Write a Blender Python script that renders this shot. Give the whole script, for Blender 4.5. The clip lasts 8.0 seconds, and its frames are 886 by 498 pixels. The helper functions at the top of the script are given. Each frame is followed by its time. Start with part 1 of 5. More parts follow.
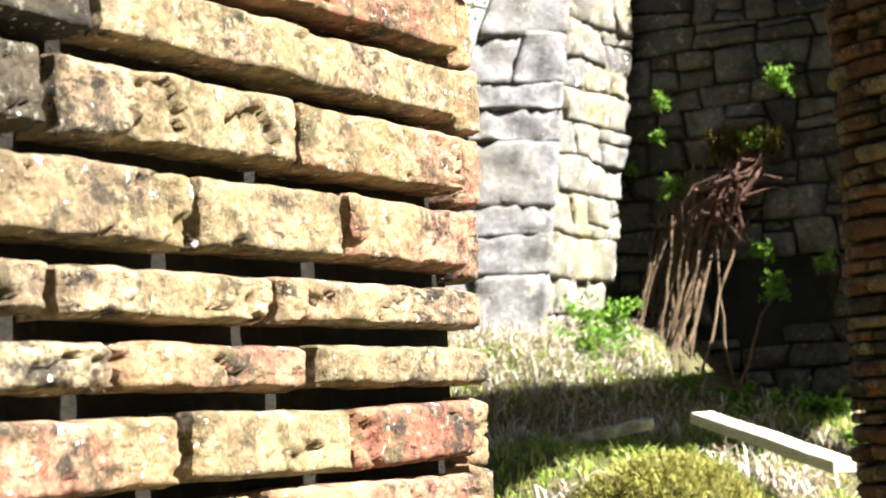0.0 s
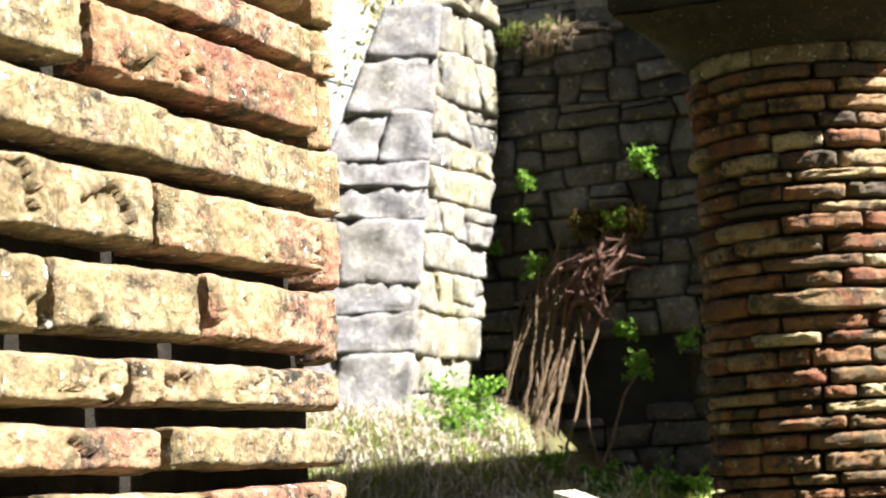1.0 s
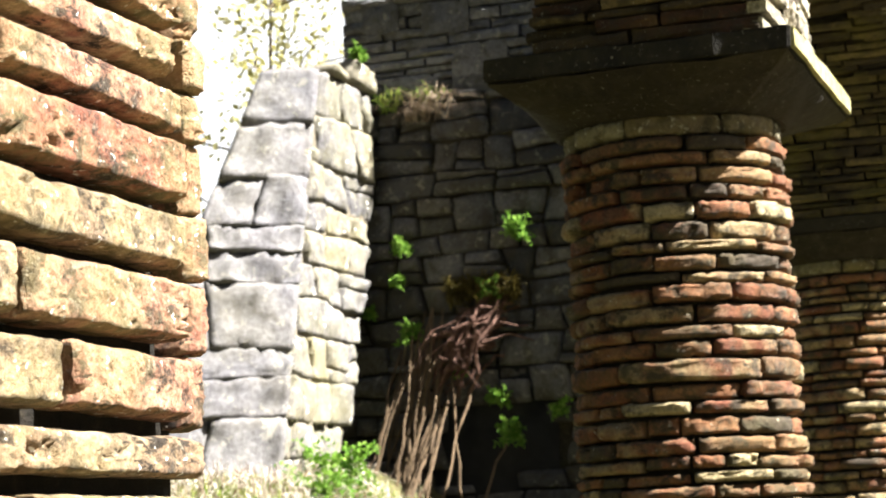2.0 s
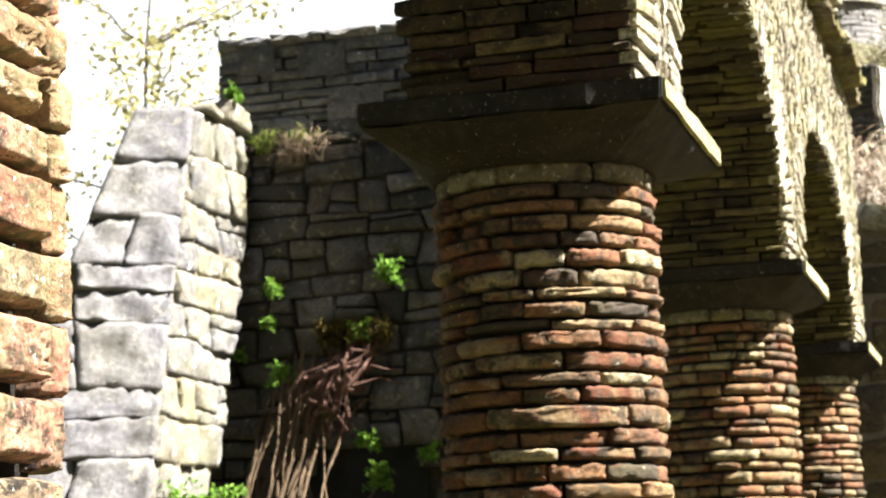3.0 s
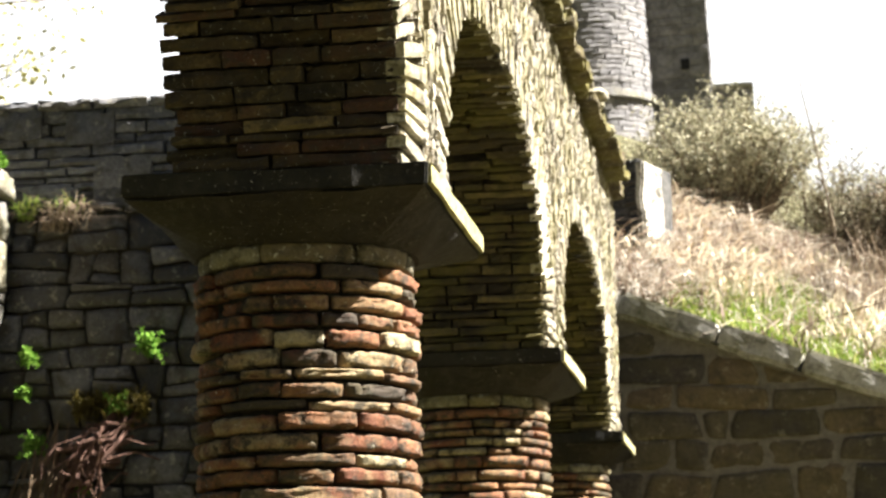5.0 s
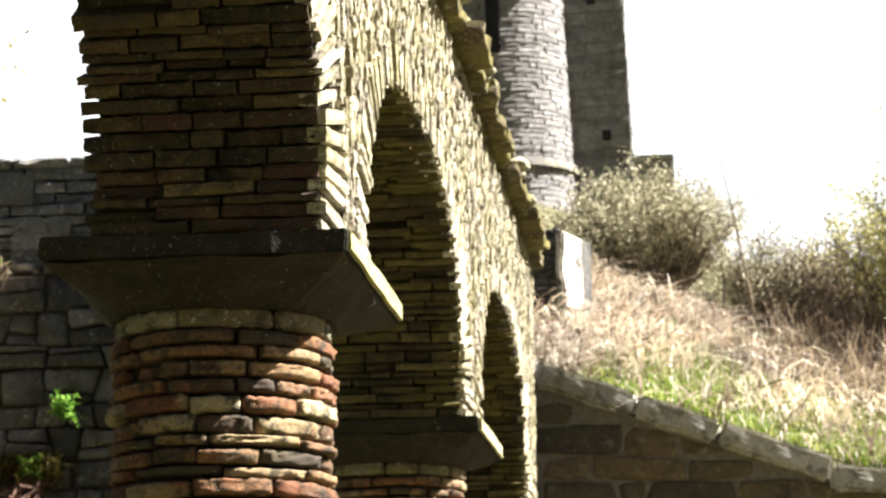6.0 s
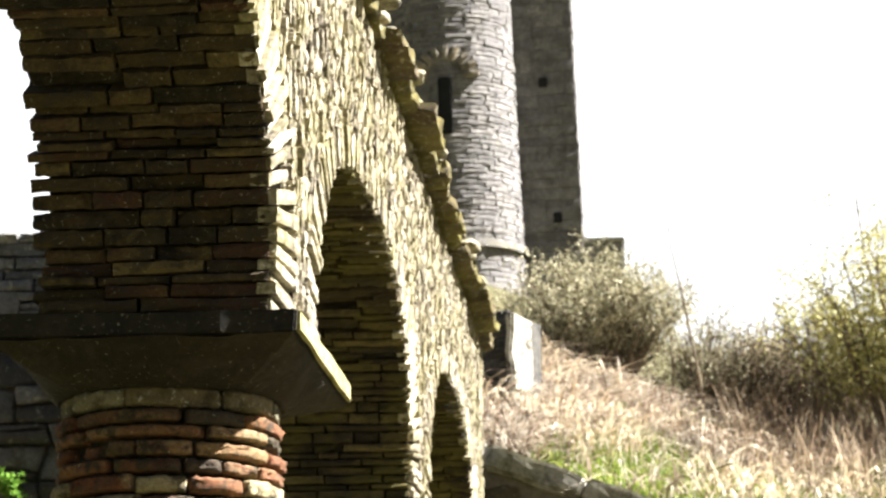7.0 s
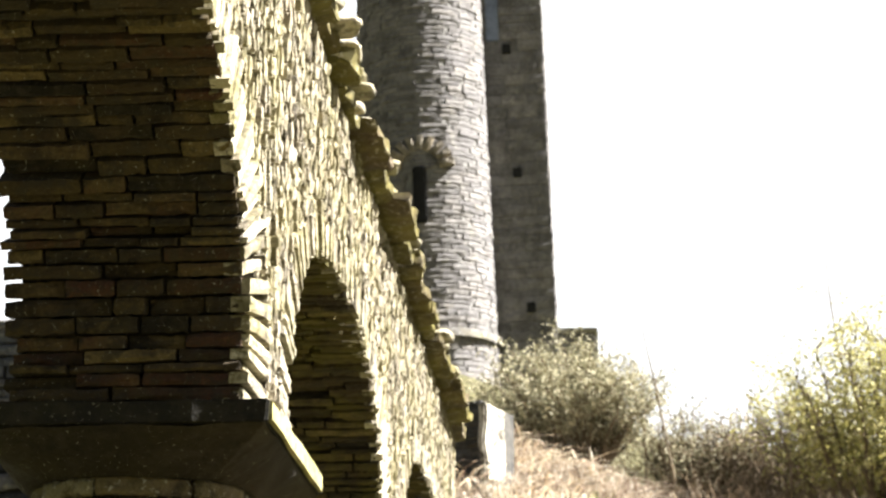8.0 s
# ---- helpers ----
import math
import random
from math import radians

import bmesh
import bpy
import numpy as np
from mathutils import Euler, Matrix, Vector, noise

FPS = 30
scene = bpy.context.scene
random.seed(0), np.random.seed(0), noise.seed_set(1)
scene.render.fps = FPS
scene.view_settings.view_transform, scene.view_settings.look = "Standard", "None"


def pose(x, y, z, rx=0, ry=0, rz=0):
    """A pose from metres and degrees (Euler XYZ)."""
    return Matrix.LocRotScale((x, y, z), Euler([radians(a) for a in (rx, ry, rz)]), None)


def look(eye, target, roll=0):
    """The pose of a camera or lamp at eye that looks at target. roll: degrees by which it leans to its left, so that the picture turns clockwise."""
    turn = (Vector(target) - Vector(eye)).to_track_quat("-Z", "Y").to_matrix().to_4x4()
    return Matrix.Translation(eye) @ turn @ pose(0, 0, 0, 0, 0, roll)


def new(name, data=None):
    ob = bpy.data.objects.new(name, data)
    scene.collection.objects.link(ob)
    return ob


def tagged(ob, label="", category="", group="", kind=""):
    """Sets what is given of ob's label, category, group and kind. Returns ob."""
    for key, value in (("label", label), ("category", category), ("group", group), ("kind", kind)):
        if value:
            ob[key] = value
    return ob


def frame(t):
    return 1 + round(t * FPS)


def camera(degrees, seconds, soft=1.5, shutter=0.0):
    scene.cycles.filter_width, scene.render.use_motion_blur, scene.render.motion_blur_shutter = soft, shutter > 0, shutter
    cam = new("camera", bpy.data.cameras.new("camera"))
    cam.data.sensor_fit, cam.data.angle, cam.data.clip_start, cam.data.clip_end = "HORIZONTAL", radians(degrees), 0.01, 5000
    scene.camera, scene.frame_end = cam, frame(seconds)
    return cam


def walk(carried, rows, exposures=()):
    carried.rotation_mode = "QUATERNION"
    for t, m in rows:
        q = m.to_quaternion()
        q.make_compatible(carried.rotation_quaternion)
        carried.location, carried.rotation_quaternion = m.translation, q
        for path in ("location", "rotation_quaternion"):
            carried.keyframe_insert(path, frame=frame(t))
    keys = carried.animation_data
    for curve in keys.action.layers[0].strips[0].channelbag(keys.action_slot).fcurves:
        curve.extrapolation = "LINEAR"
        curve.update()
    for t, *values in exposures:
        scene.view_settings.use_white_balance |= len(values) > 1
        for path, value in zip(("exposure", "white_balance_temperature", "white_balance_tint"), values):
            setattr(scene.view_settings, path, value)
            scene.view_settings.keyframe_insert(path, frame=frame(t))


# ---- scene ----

cam = camera(23.84, 8.0, soft=1.7)
cam.data.dof.use_dof = True
cam.data.dof.focus_distance = 2.75
cam.data.dof.aperture_fstop = 18.0
walk(cam, [
    (0.0, pose(1.4129, -6.3642, 1.4000, 94.411, 3.000, 26.317)),
    (0.5, pose(1.4166, -6.3627, 1.4020, 95.356, 3.006, 24.500)),
    (1.0, pose(1.4205, -6.3613, 1.4041, 96.325, 2.998, 22.654)),
    (1.5, pose(1.4238, -6.3603, 1.4061, 97.258, 2.842, 21.047)),
    (2.0, pose(1.4276, -6.3592, 1.4075, 97.934, 2.638, 19.183)),
    (3.5, pose(1.4386, -6.3566, 1.4106, 99.394, 1.788, 13.789)),
    (4.0, pose(1.4425, -6.3559, 1.4115, 99.802, 1.460, 11.886)),
    (4.5, pose(1.4457, -6.3555, 1.4125, 100.281, 1.197, 10.304)),
    (6.0, pose(1.4533, -6.3555, 1.4177, 102.734, 0.494, 6.635)),
    (6.5, pose(1.4552, -6.3559, 1.4199, 103.785, 0.327, 5.719)),
    (7.0, pose(1.4563, -6.3564, 1.4222, 104.916, 0.179, 5.174)),
    (7.5, pose(1.4573, -6.3570, 1.4247, 106.086, 0.060, 4.676)),
    (8.0, pose(1.4579, -6.3577, 1.4272, 107.341, -0.015, 4.375)),
], exposures=[(0.0, 2.82), (8.0, 2.82)])

# ---- light ----
# x: across the arcade towards its sunny side, y: along the arcade, z: up.
SUN_EL, SUN_AZ = radians(48), radians(86)   # azimuth from +y towards +x
world = bpy.data.worlds.new("world")
scene.world = world
world.use_nodes = True
wn = world.node_tree.nodes
sky = wn.new("ShaderNodeTexSky")
sky.sky_type = "NISHITA"
sky.sun_disc = False
sky.sun_elevation = SUN_EL
sky.sun_rotation = SUN_AZ
sky.dust_density = 3.0
wn["Background"].inputs["Strength"].default_value = 0.0105
world.node_tree.links.new(sky.outputs[0], wn["Background"].inputs["Color"])
sun = new("sun", bpy.data.lights.new("sun", "SUN"))
sun.data.energy, sun.data.angle, sun.data.color = 5.0, radians(0.5), (1.0, 0.96, 0.90)
sun.matrix_world = look((0, 0, 0), (-math.sin(SUN_AZ) * math.cos(SUN_EL), -math.cos(SUN_AZ) * math.cos(SUN_EL), -math.sin(SUN_EL)))

rnd = random.Random(7)


# ---- materials ----
def node(tree, kind, **values):
    n = tree.nodes.new(kind)
    for k, v in values.items():
        n.inputs[k.replace("_", " ")].default_value = v
    return n


def ramp(tree, source, stops):
    r = tree.nodes.new("ShaderNodeValToRGB")
    el = r.color_ramp.elements
    while len(el) < len(stops):
        el.new(0.5)
    for e, (at, c) in zip(el, stops):
        e.position = at
        e.color = (c[0], c[1], c[2], 1) if not isinstance(c, (int, float)) else (c, c, c, 1)
    tree.links.new(source, r.inputs[0])
    return r.outputs[0]


def mixed(tree, fac, a, b, kind="MIX"):
    m = tree.nodes.new("ShaderNodeMix")
    m.data_type, m.blend_type = "RGBA", kind
    for sock, v in ((m.inputs[0], fac), (m.inputs[6], a), (m.inputs[7], b)):
        if isinstance(v, tuple):
            sock.default_value = (*v, 1)
        elif isinstance(v, (int, float)):
            sock.default_value = v
        else:
            tree.links.new(v, sock)
    return m.outputs[2]


def noise_of(tree, scale, detail=4, rough=0.6, stretch=None, offset=None):
    geo = tree.nodes.new("ShaderNodeNewGeometry")
    vec = geo.outputs["Position"]
    if stretch:
        mp = tree.nodes.new("ShaderNodeMapping")
        mp.inputs["Scale"].default_value = stretch
        tree.links.new(vec, mp.inputs[0])
        vec = mp.outputs[0]
    if offset is not None:
        ad = tree.nodes.new("ShaderNodeVectorMath")
        ad.operation = "ADD"
        tree.links.new(vec, ad.inputs[0])
        tree.links.new(offset, ad.inputs[1])
        vec = ad.outputs[0]
    n = node(tree, "ShaderNodeTexNoise", Scale=scale, Detail=detail, Roughness=rough)
    tree.links.new(vec, n.inputs["Vector"])
    return n.outputs["Fac"]


def masonry(name, tones, grain=40, stain=0.5, lichen=0.0, lichen_scale=30, moss=0.0, moss_colour=(0.16, 0.15, 0.02), bump=0.5, islands=False, rough=0.9, white=0.0, lichen_at=0.58, patch=None, pits=0.0):
    """Weathered stone or brick: one tone a piece, grain, dark stains, pale lichen and moss."""
    m = bpy.data.materials.new(name)
    m.use_nodes = True
    t = m.node_tree
    b = t.nodes["Principled BSDF"]
    b.inputs["Roughness"].default_value = rough
    b.inputs["Specular IOR Level"].default_value = 0.25
    if islands:
        rsock = t.nodes.new("ShaderNodeNewGeometry").outputs["Random Per Island"]
    else:
        rsock = t.nodes.new("ShaderNodeObjectInfo").outputs["Random"]
    n = len(tones)
    big = noise_of(t, grain * 0.18, 5, 0.65)
    add = t.nodes.new("ShaderNodeMath")
    add.operation = "MULTIPLY_ADD"
    add.inputs[1].default_value = 0.55
    t.links.new(big, add.inputs[0])
    sub = t.nodes.new("ShaderNodeMath")
    sub.operation = "SUBTRACT"
    t.links.new(rsock, sub.inputs[0])
    sub.inputs[1].default_value = 0.27
    t.links.new(sub.outputs[0], add.inputs[2])
    col = ramp(t, add.outputs[0], [((i + 0.5) / n, c) for i, c in enumerate(tones)])
    if patch:
        col = mixed(t, ramp(t, noise_of(t, grain * 0.42, 6, 0.75), [(0.44, 0.0), (0.58, 0.8)]), col, patch)
    fine = noise_of(t, grain * 3, 6, 0.7)
    col = mixed(t, 0.75, col, ramp(t, fine, [(0.3, 0.45), (0.7, 1.45)]), "MULTIPLY")
    mid = noise_of(t, grain * 0.55, 6, 0.7)
    if stain:
        col = mixed(t, ramp(t, mid, [(0.30, 0.0), (0.49, 0.0), (0.60, stain)]), col, (0.03, 0.025, 0.018))
    # pits are drawn in colour only; near-black stands for their shade
    if pits:
        col = mixed(t, ramp(t, noise_of(t, grain * 0.9, 5, 0.7, (1, 0.45, 1.5)), [(0.57, 0.0), (0.62, pits)]), col, (0.018, 0.014, 0.010))
    if moss:
        col = mixed(t, ramp(t, noise_of(t, grain * 0.12, 5, 0.7), [(0.42, 0.0), (0.6, moss)]), col, moss_colour)
    if lichen:
        col = mixed(t, ramp(t, noise_of(t, lichen_scale, 5, 0.75), [(lichen_at, 0.0), (lichen_at + 0.06, lichen)]), col, (0.55, 0.52, 0.40))
    if white:
        col = mixed(t, ramp(t, noise_of(t, lichen_scale * 0.8, 3, 0.6), [(0.66, 0.0), (0.69, white)]), col, (0.8, 0.8, 0.76))
    t.links.new(col, b.inputs["Base Color"])
    hgt = mixed(t, 0.45, fine, mid)
    bp = node(t, "ShaderNodeBump", Strength=bump, Distance=0.012)
    t.links.new(hgt, bp.inputs["Height"])
    t.links.new(bp.outputs[0], b.inputs["Normal"])
    return m


def plain(name, stops, scale=8, rough=0.85, bump=0.3, stretch=None, leaf=0.0, islands=False):
    m = bpy.data.materials.new(name)
    m.use_nodes = True
    t = m.node_tree
    b = t.nodes["Principled BSDF"]
    b.inputs["Roughness"].default_value = rough
    b.inputs["Specular IOR Level"].default_value = 0.2
    src = t.nodes.new("ShaderNodeNewGeometry").outputs["Random Per Island"] if islands else noise_of(t, scale, 5, 0.65, stretch)
    col = ramp(t, src, stops)
    if islands:
        col = mixed(t, 0.6, col, ramp(t, noise_of(t, scale, 4), [(0.3, 0.5), (0.7, 1.3)]), "MULTIPLY")
    t.links.new(col, b.inputs["Base Color"])
    if leaf:
        tr = t.nodes.new("ShaderNodeBsdfTranslucent")
        t.links.new(col, tr.inputs["Color"])
        mx = t.nodes.new("ShaderNodeMixShader")
        mx.inputs[0].default_value = leaf
        t.links.new(b.outputs[0], mx.inputs[1])
        t.links.new(tr.outputs[0], mx.inputs[2])
        t.links.new(mx.outputs[0], t.nodes["Material Output"].inputs["Surface"])
    if bump:
        bp = node(t, "ShaderNodeBump", Strength=bump, Distance=0.02)
        t.links.new(noise_of(t, scale * 4, 6, 0.7, stretch), bp.inputs["Height"])
        t.links.new(bp.outputs[0], b.inputs["Normal"])
    return m


NEAR = dict(grain=45, stain=0.95, lichen=0.28, lichen_scale=75, moss=0.5, bump=1.0, white=0.9, pits=0.92)
buff_brick = masonry("buff_brick", [(0.173, 0.124, 0.070), (0.326, 0.253, 0.144), (0.235, 0.172, 0.097), (0.367, 0.288, 0.173), (0.255, 0.154, 0.090), (0.316, 0.256, 0.155)], moss_colour=(0.25, 0.190, 0.085), patch=(0.120, 0.084, 0.056), **NEAR)
red_brick = masonry("red_brick", [(0.275, 0.106, 0.065), (0.357, 0.241, 0.149), (0.316, 0.145, 0.090), (0.367, 0.270, 0.171), (0.286, 0.101, 0.063), (0.347, 0.207, 0.131)], moss_colour=(0.25, 0.20, 0.09), patch=(0.20, 0.075, 0.050), **NEAR)
dark_brick = masonry("dark_brick", [(0.028, 0.021, 0.016), (0.065, 0.048, 0.031), (0.042, 0.030, 0.023), (0.10, 0.074, 0.045), (0.055, 0.038, 0.028)], moss_colour=(0.07, 0.06, 0.03), patch=(0.030, 0.024, 0.020), **NEAR)
column_brick = masonry("column_brick", [(0.050, 0.038, 0.027), (0.140, 0.052, 0.027), (0.190, 0.088, 0.042), (0.105, 0.066, 0.038), (0.130, 0.044, 0.024), (0.240, 0.180, 0.098), (0.160, 0.062, 0.032), (0.215, 0.130, 0.066), (0.290, 0.235, 0.135)], grain=30, stain=0.9, lichen=0.6, lichen_scale=35, moss=0.10, moss_colour=(0.24, 0.21, 0.05), bump=1.0, lichen_at=0.63)
column_rest = masonry("column_brick_rest", [(0.045, 0.034, 0.025), (0.150, 0.050, 0.026), (0.195, 0.078, 0.036), (0.100, 0.062, 0.036), (0.220, 0.155, 0.080), (0.165, 0.056, 0.030), (0.260, 0.200, 0.112)], grain=30, stain=0.9, lichen=0.6, lichen_scale=35, moss=0.18, bump=1.0, islands=True, lichen_at=0.63)
pier_stone = masonry("pier_stone", [(0.105, 0.088, 0.062), (0.235, 0.212, 0.160), (0.165, 0.138, 0.098), (0.320, 0.295, 0.230), (0.380, 0.340, 0.262), (0.245, 0.215, 0.152), (0.440, 0.400, 0.325)], grain=26, stain=0.75, lichen=0.5, lichen_scale=30, moss=0.3, moss_colour=(0.29, 0.26, 0.09), bump=0.8, pits=0.85)
pier_rest = masonry("pier_stone_rest", [(0.105, 0.088, 0.062), (0.230, 0.208, 0.158), (0.335, 0.288, 0.212), (0.200, 0.170, 0.122), (0.395, 0.352, 0.272), (0.250, 0.220, 0.160), (0.450, 0.412, 0.335)], grain=26, stain=0.65, lichen=0.55, lichen_scale=30, moss=0.3, moss_colour=(0.32, 0.29, 0.11), bump=0.8, islands=True, pits=0.85)
# dark tones hold the front's shade; the sunlit side is a paler strip
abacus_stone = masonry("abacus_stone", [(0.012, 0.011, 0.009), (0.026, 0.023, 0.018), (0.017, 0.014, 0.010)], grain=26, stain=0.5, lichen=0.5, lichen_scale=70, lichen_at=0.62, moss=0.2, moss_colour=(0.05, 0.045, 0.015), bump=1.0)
sunlit_slab = masonry("sunlit_slab", [(0.22, 0.205, 0.175), (0.36, 0.34, 0.29)], grain=22, stain=0.85, lichen=0.3, lichen_scale=10, bump=0.5)
neck_stone = masonry("neck_stone", [(0.10, 0.085, 0.05), (0.17, 0.15, 0.10), (0.22, 0.20, 0.15), (0.13, 0.10, 0.06)], grain=30, stain=0.75, lichen=0.6, lichen_scale=35, moss=0.4, moss_colour=(0.16, 0.14, 0.04), bump=0.9)
# algae brown, darkened below pier_stone so the tones carry jamb and arch shade
shaded_soffit_stone = masonry("shaded_soffit_stone", [(0.010, 0.008, 0.006), (0.052, 0.036, 0.018), (0.018, 0.013, 0.010), (0.085, 0.060, 0.028), (0.060, 0.026, 0.016), (0.030, 0.020, 0.012), (0.058, 0.042, 0.018), (0.014, 0.011, 0.009), (0.125, 0.092, 0.040)], grain=30, stain=0.8, lichen=0.7, lichen_scale=85, lichen_at=0.625, moss=0.2, moss_colour=(0.085, 0.066, 0.014), bump=1.0)
shaded_soffit_rest = masonry("shaded_soffit_stone_rest", [(0.014, 0.011, 0.008), (0.060, 0.044, 0.022), (0.028, 0.020, 0.014), (0.085, 0.062, 0.030), (0.018, 0.014, 0.010), (0.120, 0.090, 0.042)], grain=26, stain=0.7, lichen=0.4, lichen_scale=45, lichen_at=0.65, moss=0.42, moss_colour=(0.13, 0.112, 0.018), bump=0.9, islands=True)
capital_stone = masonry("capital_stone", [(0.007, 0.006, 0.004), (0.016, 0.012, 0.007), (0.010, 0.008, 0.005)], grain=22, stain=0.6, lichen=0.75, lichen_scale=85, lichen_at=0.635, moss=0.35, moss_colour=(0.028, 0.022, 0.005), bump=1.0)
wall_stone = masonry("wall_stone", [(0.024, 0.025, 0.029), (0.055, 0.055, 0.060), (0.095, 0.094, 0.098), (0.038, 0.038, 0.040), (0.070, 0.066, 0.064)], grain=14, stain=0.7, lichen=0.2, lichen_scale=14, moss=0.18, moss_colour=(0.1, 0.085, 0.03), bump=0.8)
upper_stone = masonry("upper_stone", [(0.075, 0.078, 0.090), (0.125, 0.127, 0.142), (0.185, 0.186, 0.200), (0.105, 0.104, 0.110)], grain=16, stain=0.55, lichen=0.25, lichen_scale=16, moss=0.2, moss_colour=(0.12, 0.105, 0.05), bump=0.9)
stub_stone = masonry("stub_stone", [(0.115, 0.112, 0.118), (0.155, 0.148, 0.142), (0.195, 0.172, 0.120), (0.130, 0.125, 0.128)], grain=16, stain=0.5, lichen=0.35, lichen_scale=14, moss=0.35, moss_colour=(0.22, 0.2, 0.09), bump=1.0, white=0.8)
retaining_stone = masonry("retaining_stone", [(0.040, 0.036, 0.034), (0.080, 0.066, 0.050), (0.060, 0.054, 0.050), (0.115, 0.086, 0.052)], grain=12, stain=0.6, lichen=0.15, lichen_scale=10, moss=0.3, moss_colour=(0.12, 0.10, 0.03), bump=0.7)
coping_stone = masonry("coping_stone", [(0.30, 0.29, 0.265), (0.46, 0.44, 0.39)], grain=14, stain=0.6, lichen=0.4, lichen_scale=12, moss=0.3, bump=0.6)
tower_stone = masonry("tower_stone", [(0.135, 0.130, 0.131), (0.185, 0.177, 0.178), (0.160, 0.155, 0.152), (0.215, 0.203, 0.196)], grain=5, stain=0.4, lichen=0.15, lichen_scale=4, bump=0.5)
tower_rest = masonry("tower_stone_rest", [(0.135, 0.130, 0.131), (0.185, 0.177, 0.178), (0.160, 0.155, 0.152), (0.215, 0.203, 0.196)], grain=5, stain=0.4, lichen=0.15, lichen_scale=4, bump=0.6, islands=True)
mortar_dark = plain("mortar_dark", [(0.3, (0.02, 0.017, 0.012)), (0.6, (0.05, 0.042, 0.026)), (0.75, (0.12, 0.10, 0.055))], 30, bump=0.8)
mortar_pale = plain("mortar_pale", [(0.3, (0.10, 0.088, 0.065)), (0.7, (0.22, 0.19, 0.14))], 20, bump=0.8)
mortar_raised = plain("mortar_raised", [(0.3, (0.11, 0.096, 0.076)), (0.7, (0.21, 0.19, 0.155))], 16, bump=0.8)
mortar_grey = plain("mortar_grey", [(0.3, (0.04, 0.04, 0.04)), (0.7, (0.11, 0.105, 0.095))], 12, bump=0.8)
mortar_tower = plain("mortar_tower", [(0.3, (0.15, 0.147, 0.145)), (0.7, (0.25, 0.243, 0.232))], 5, bump=0.6)
# near-black colour that stands for the shade inside holes
void_shade = plain("void_shade", [(0.3, (0.008, 0.008, 0.008)), (0.7, (0.02, 0.02, 0.02))], 6, bump=0.2)


# ---- mesh tools ----
def mesh_from(name, verts, faces, material, smooth=False):
    me = bpy.data.meshes.new(name)
    me.from_pydata([tuple(v) for v in verts], [], faces)
    me.materials.append(material)
    if smooth:
        me.polygons.foreach_set("use_smooth", [True] * len(me.polygons))
    me.update()
    return me


def part(name, bm, material, parent=None, label="", smooth=False):
    """Links a bmesh, or mesh data, as one object under a thing."""
    if isinstance(bm, bpy.types.Mesh):
        me = bm
    else:
        me = bpy.data.meshes.new(name)
        bm.normal_update()
        bm.to_mesh(me)
        bm.free()
        me.materials.append(material)
        if smooth:
            me.polygons.foreach_set("use_smooth", [True] * len(me.polygons))
    ob = new(name, me)
    ob.parent = parent
    if label:
        tagged(ob, label)
    return ob


def thing(name, label, category, group="", kind="", at=(0, 0, 0)):
    ob = new(name)
    ob.location = at
    return tagged(ob, label, category, group, kind)


def box_bm(x0, x1, y0, y1, z0, z1, bevel=0.0, cuts=0, rough=0.0, seed=0):
    bm = bmesh.new()
    bmesh.ops.create_cube(bm, size=1)
    for v in bm.verts:
        v.co = ((x0 + x1) / 2 + v.co.x * (x1 - x0), (y0 + y1) / 2 + v.co.y * (y1 - y0), (z0 + z1) / 2 + v.co.z * (z1 - z0))
    if cuts:
        bmesh.ops.subdivide_edges(bm, edges=bm.edges[:], cuts=cuts, use_grid_fill=True)
    if bevel:
        bmesh.ops.bevel(bm, geom=[e for e in bm.edges if e.calc_face_angle(0) > 0.5], offset=bevel, segments=2, affect="EDGES")
    if rough:
        for v in bm.verts:
            v.co += Vector(noise.noise_vector(v.co * 6 + Vector((seed, 0, 0)))) * rough
    return bm


def stone_grid(r, nx, nz, edge=0.12, wob=0.05, relief=0.12):
    """Outline and relief of one rough block: front at y = 0 facing -y, one unit long, high and deep."""
    verts, faces = [], []
    ph = Vector((r.uniform(-50, 50), r.uniform(-50, 50), r.uniform(-50, 50)))
    for k in range(nz + 1):
        for i in range(nx + 1):
            x, z = i / nx - 0.5, k / nz - 0.5
            rim = i in (0, nx) or k in (0, nz)
            x2 = x + r.uniform(-wob, wob) * (0.35 if rim else 0.5) * (1 if 0 < i < nx else 0.35)
            z2 = z + r.uniform(-wob, wob) * (1.3 if rim else 1.0)
            y = relief * noise.noise(Vector((x * 3, z * 3, 0)) + ph) + r.uniform(-0.3, 0.3) * relief
            if rim:
                y += edge
                x2 *= 0.985
                z2 *= 0.975
            verts.append((x2, y, z2))
    w = nx + 1
    for k in range(nz):
        for i in range(nx):
            a = k * w + i
            faces.append((a, a + 1, a + w + 1, a + w))
    ring = [i for i in range(nx + 1)] + [k * w + nx for k in range(1, nz + 1)] + [nz * w + i for i in range(nx - 1, -1, -1)] + [k * w for k in range(nz - 1, 0, -1)]
    # the sides have vertices of their own, so that the arris stays sharp
    n0, m = len(verts), len(ring)
    verts += [verts[a] for a in ring]
    for a in ring:
        x, y, z = verts[a]
        verts.append((max(-0.5, min(0.5, x * 1.03)), 1.0, max(-0.5, min(0.5, z * 1.08))))
    for j in range(m):
        k = (j + 1) % m
        faces.append((n0 + k, n0 + j, n0 + m + j, n0 + m + k))
    return verts, faces


UNITS = [stone_grid(rnd, 3, 2, 0.12, 0.045, 0.09) for _ in range(18)]


rnd_flat = random.Random(77)
THIN = [stone_grid(rnd_flat, 7, 3, 0.05, 0.06, 0.07) for _ in range(24)]


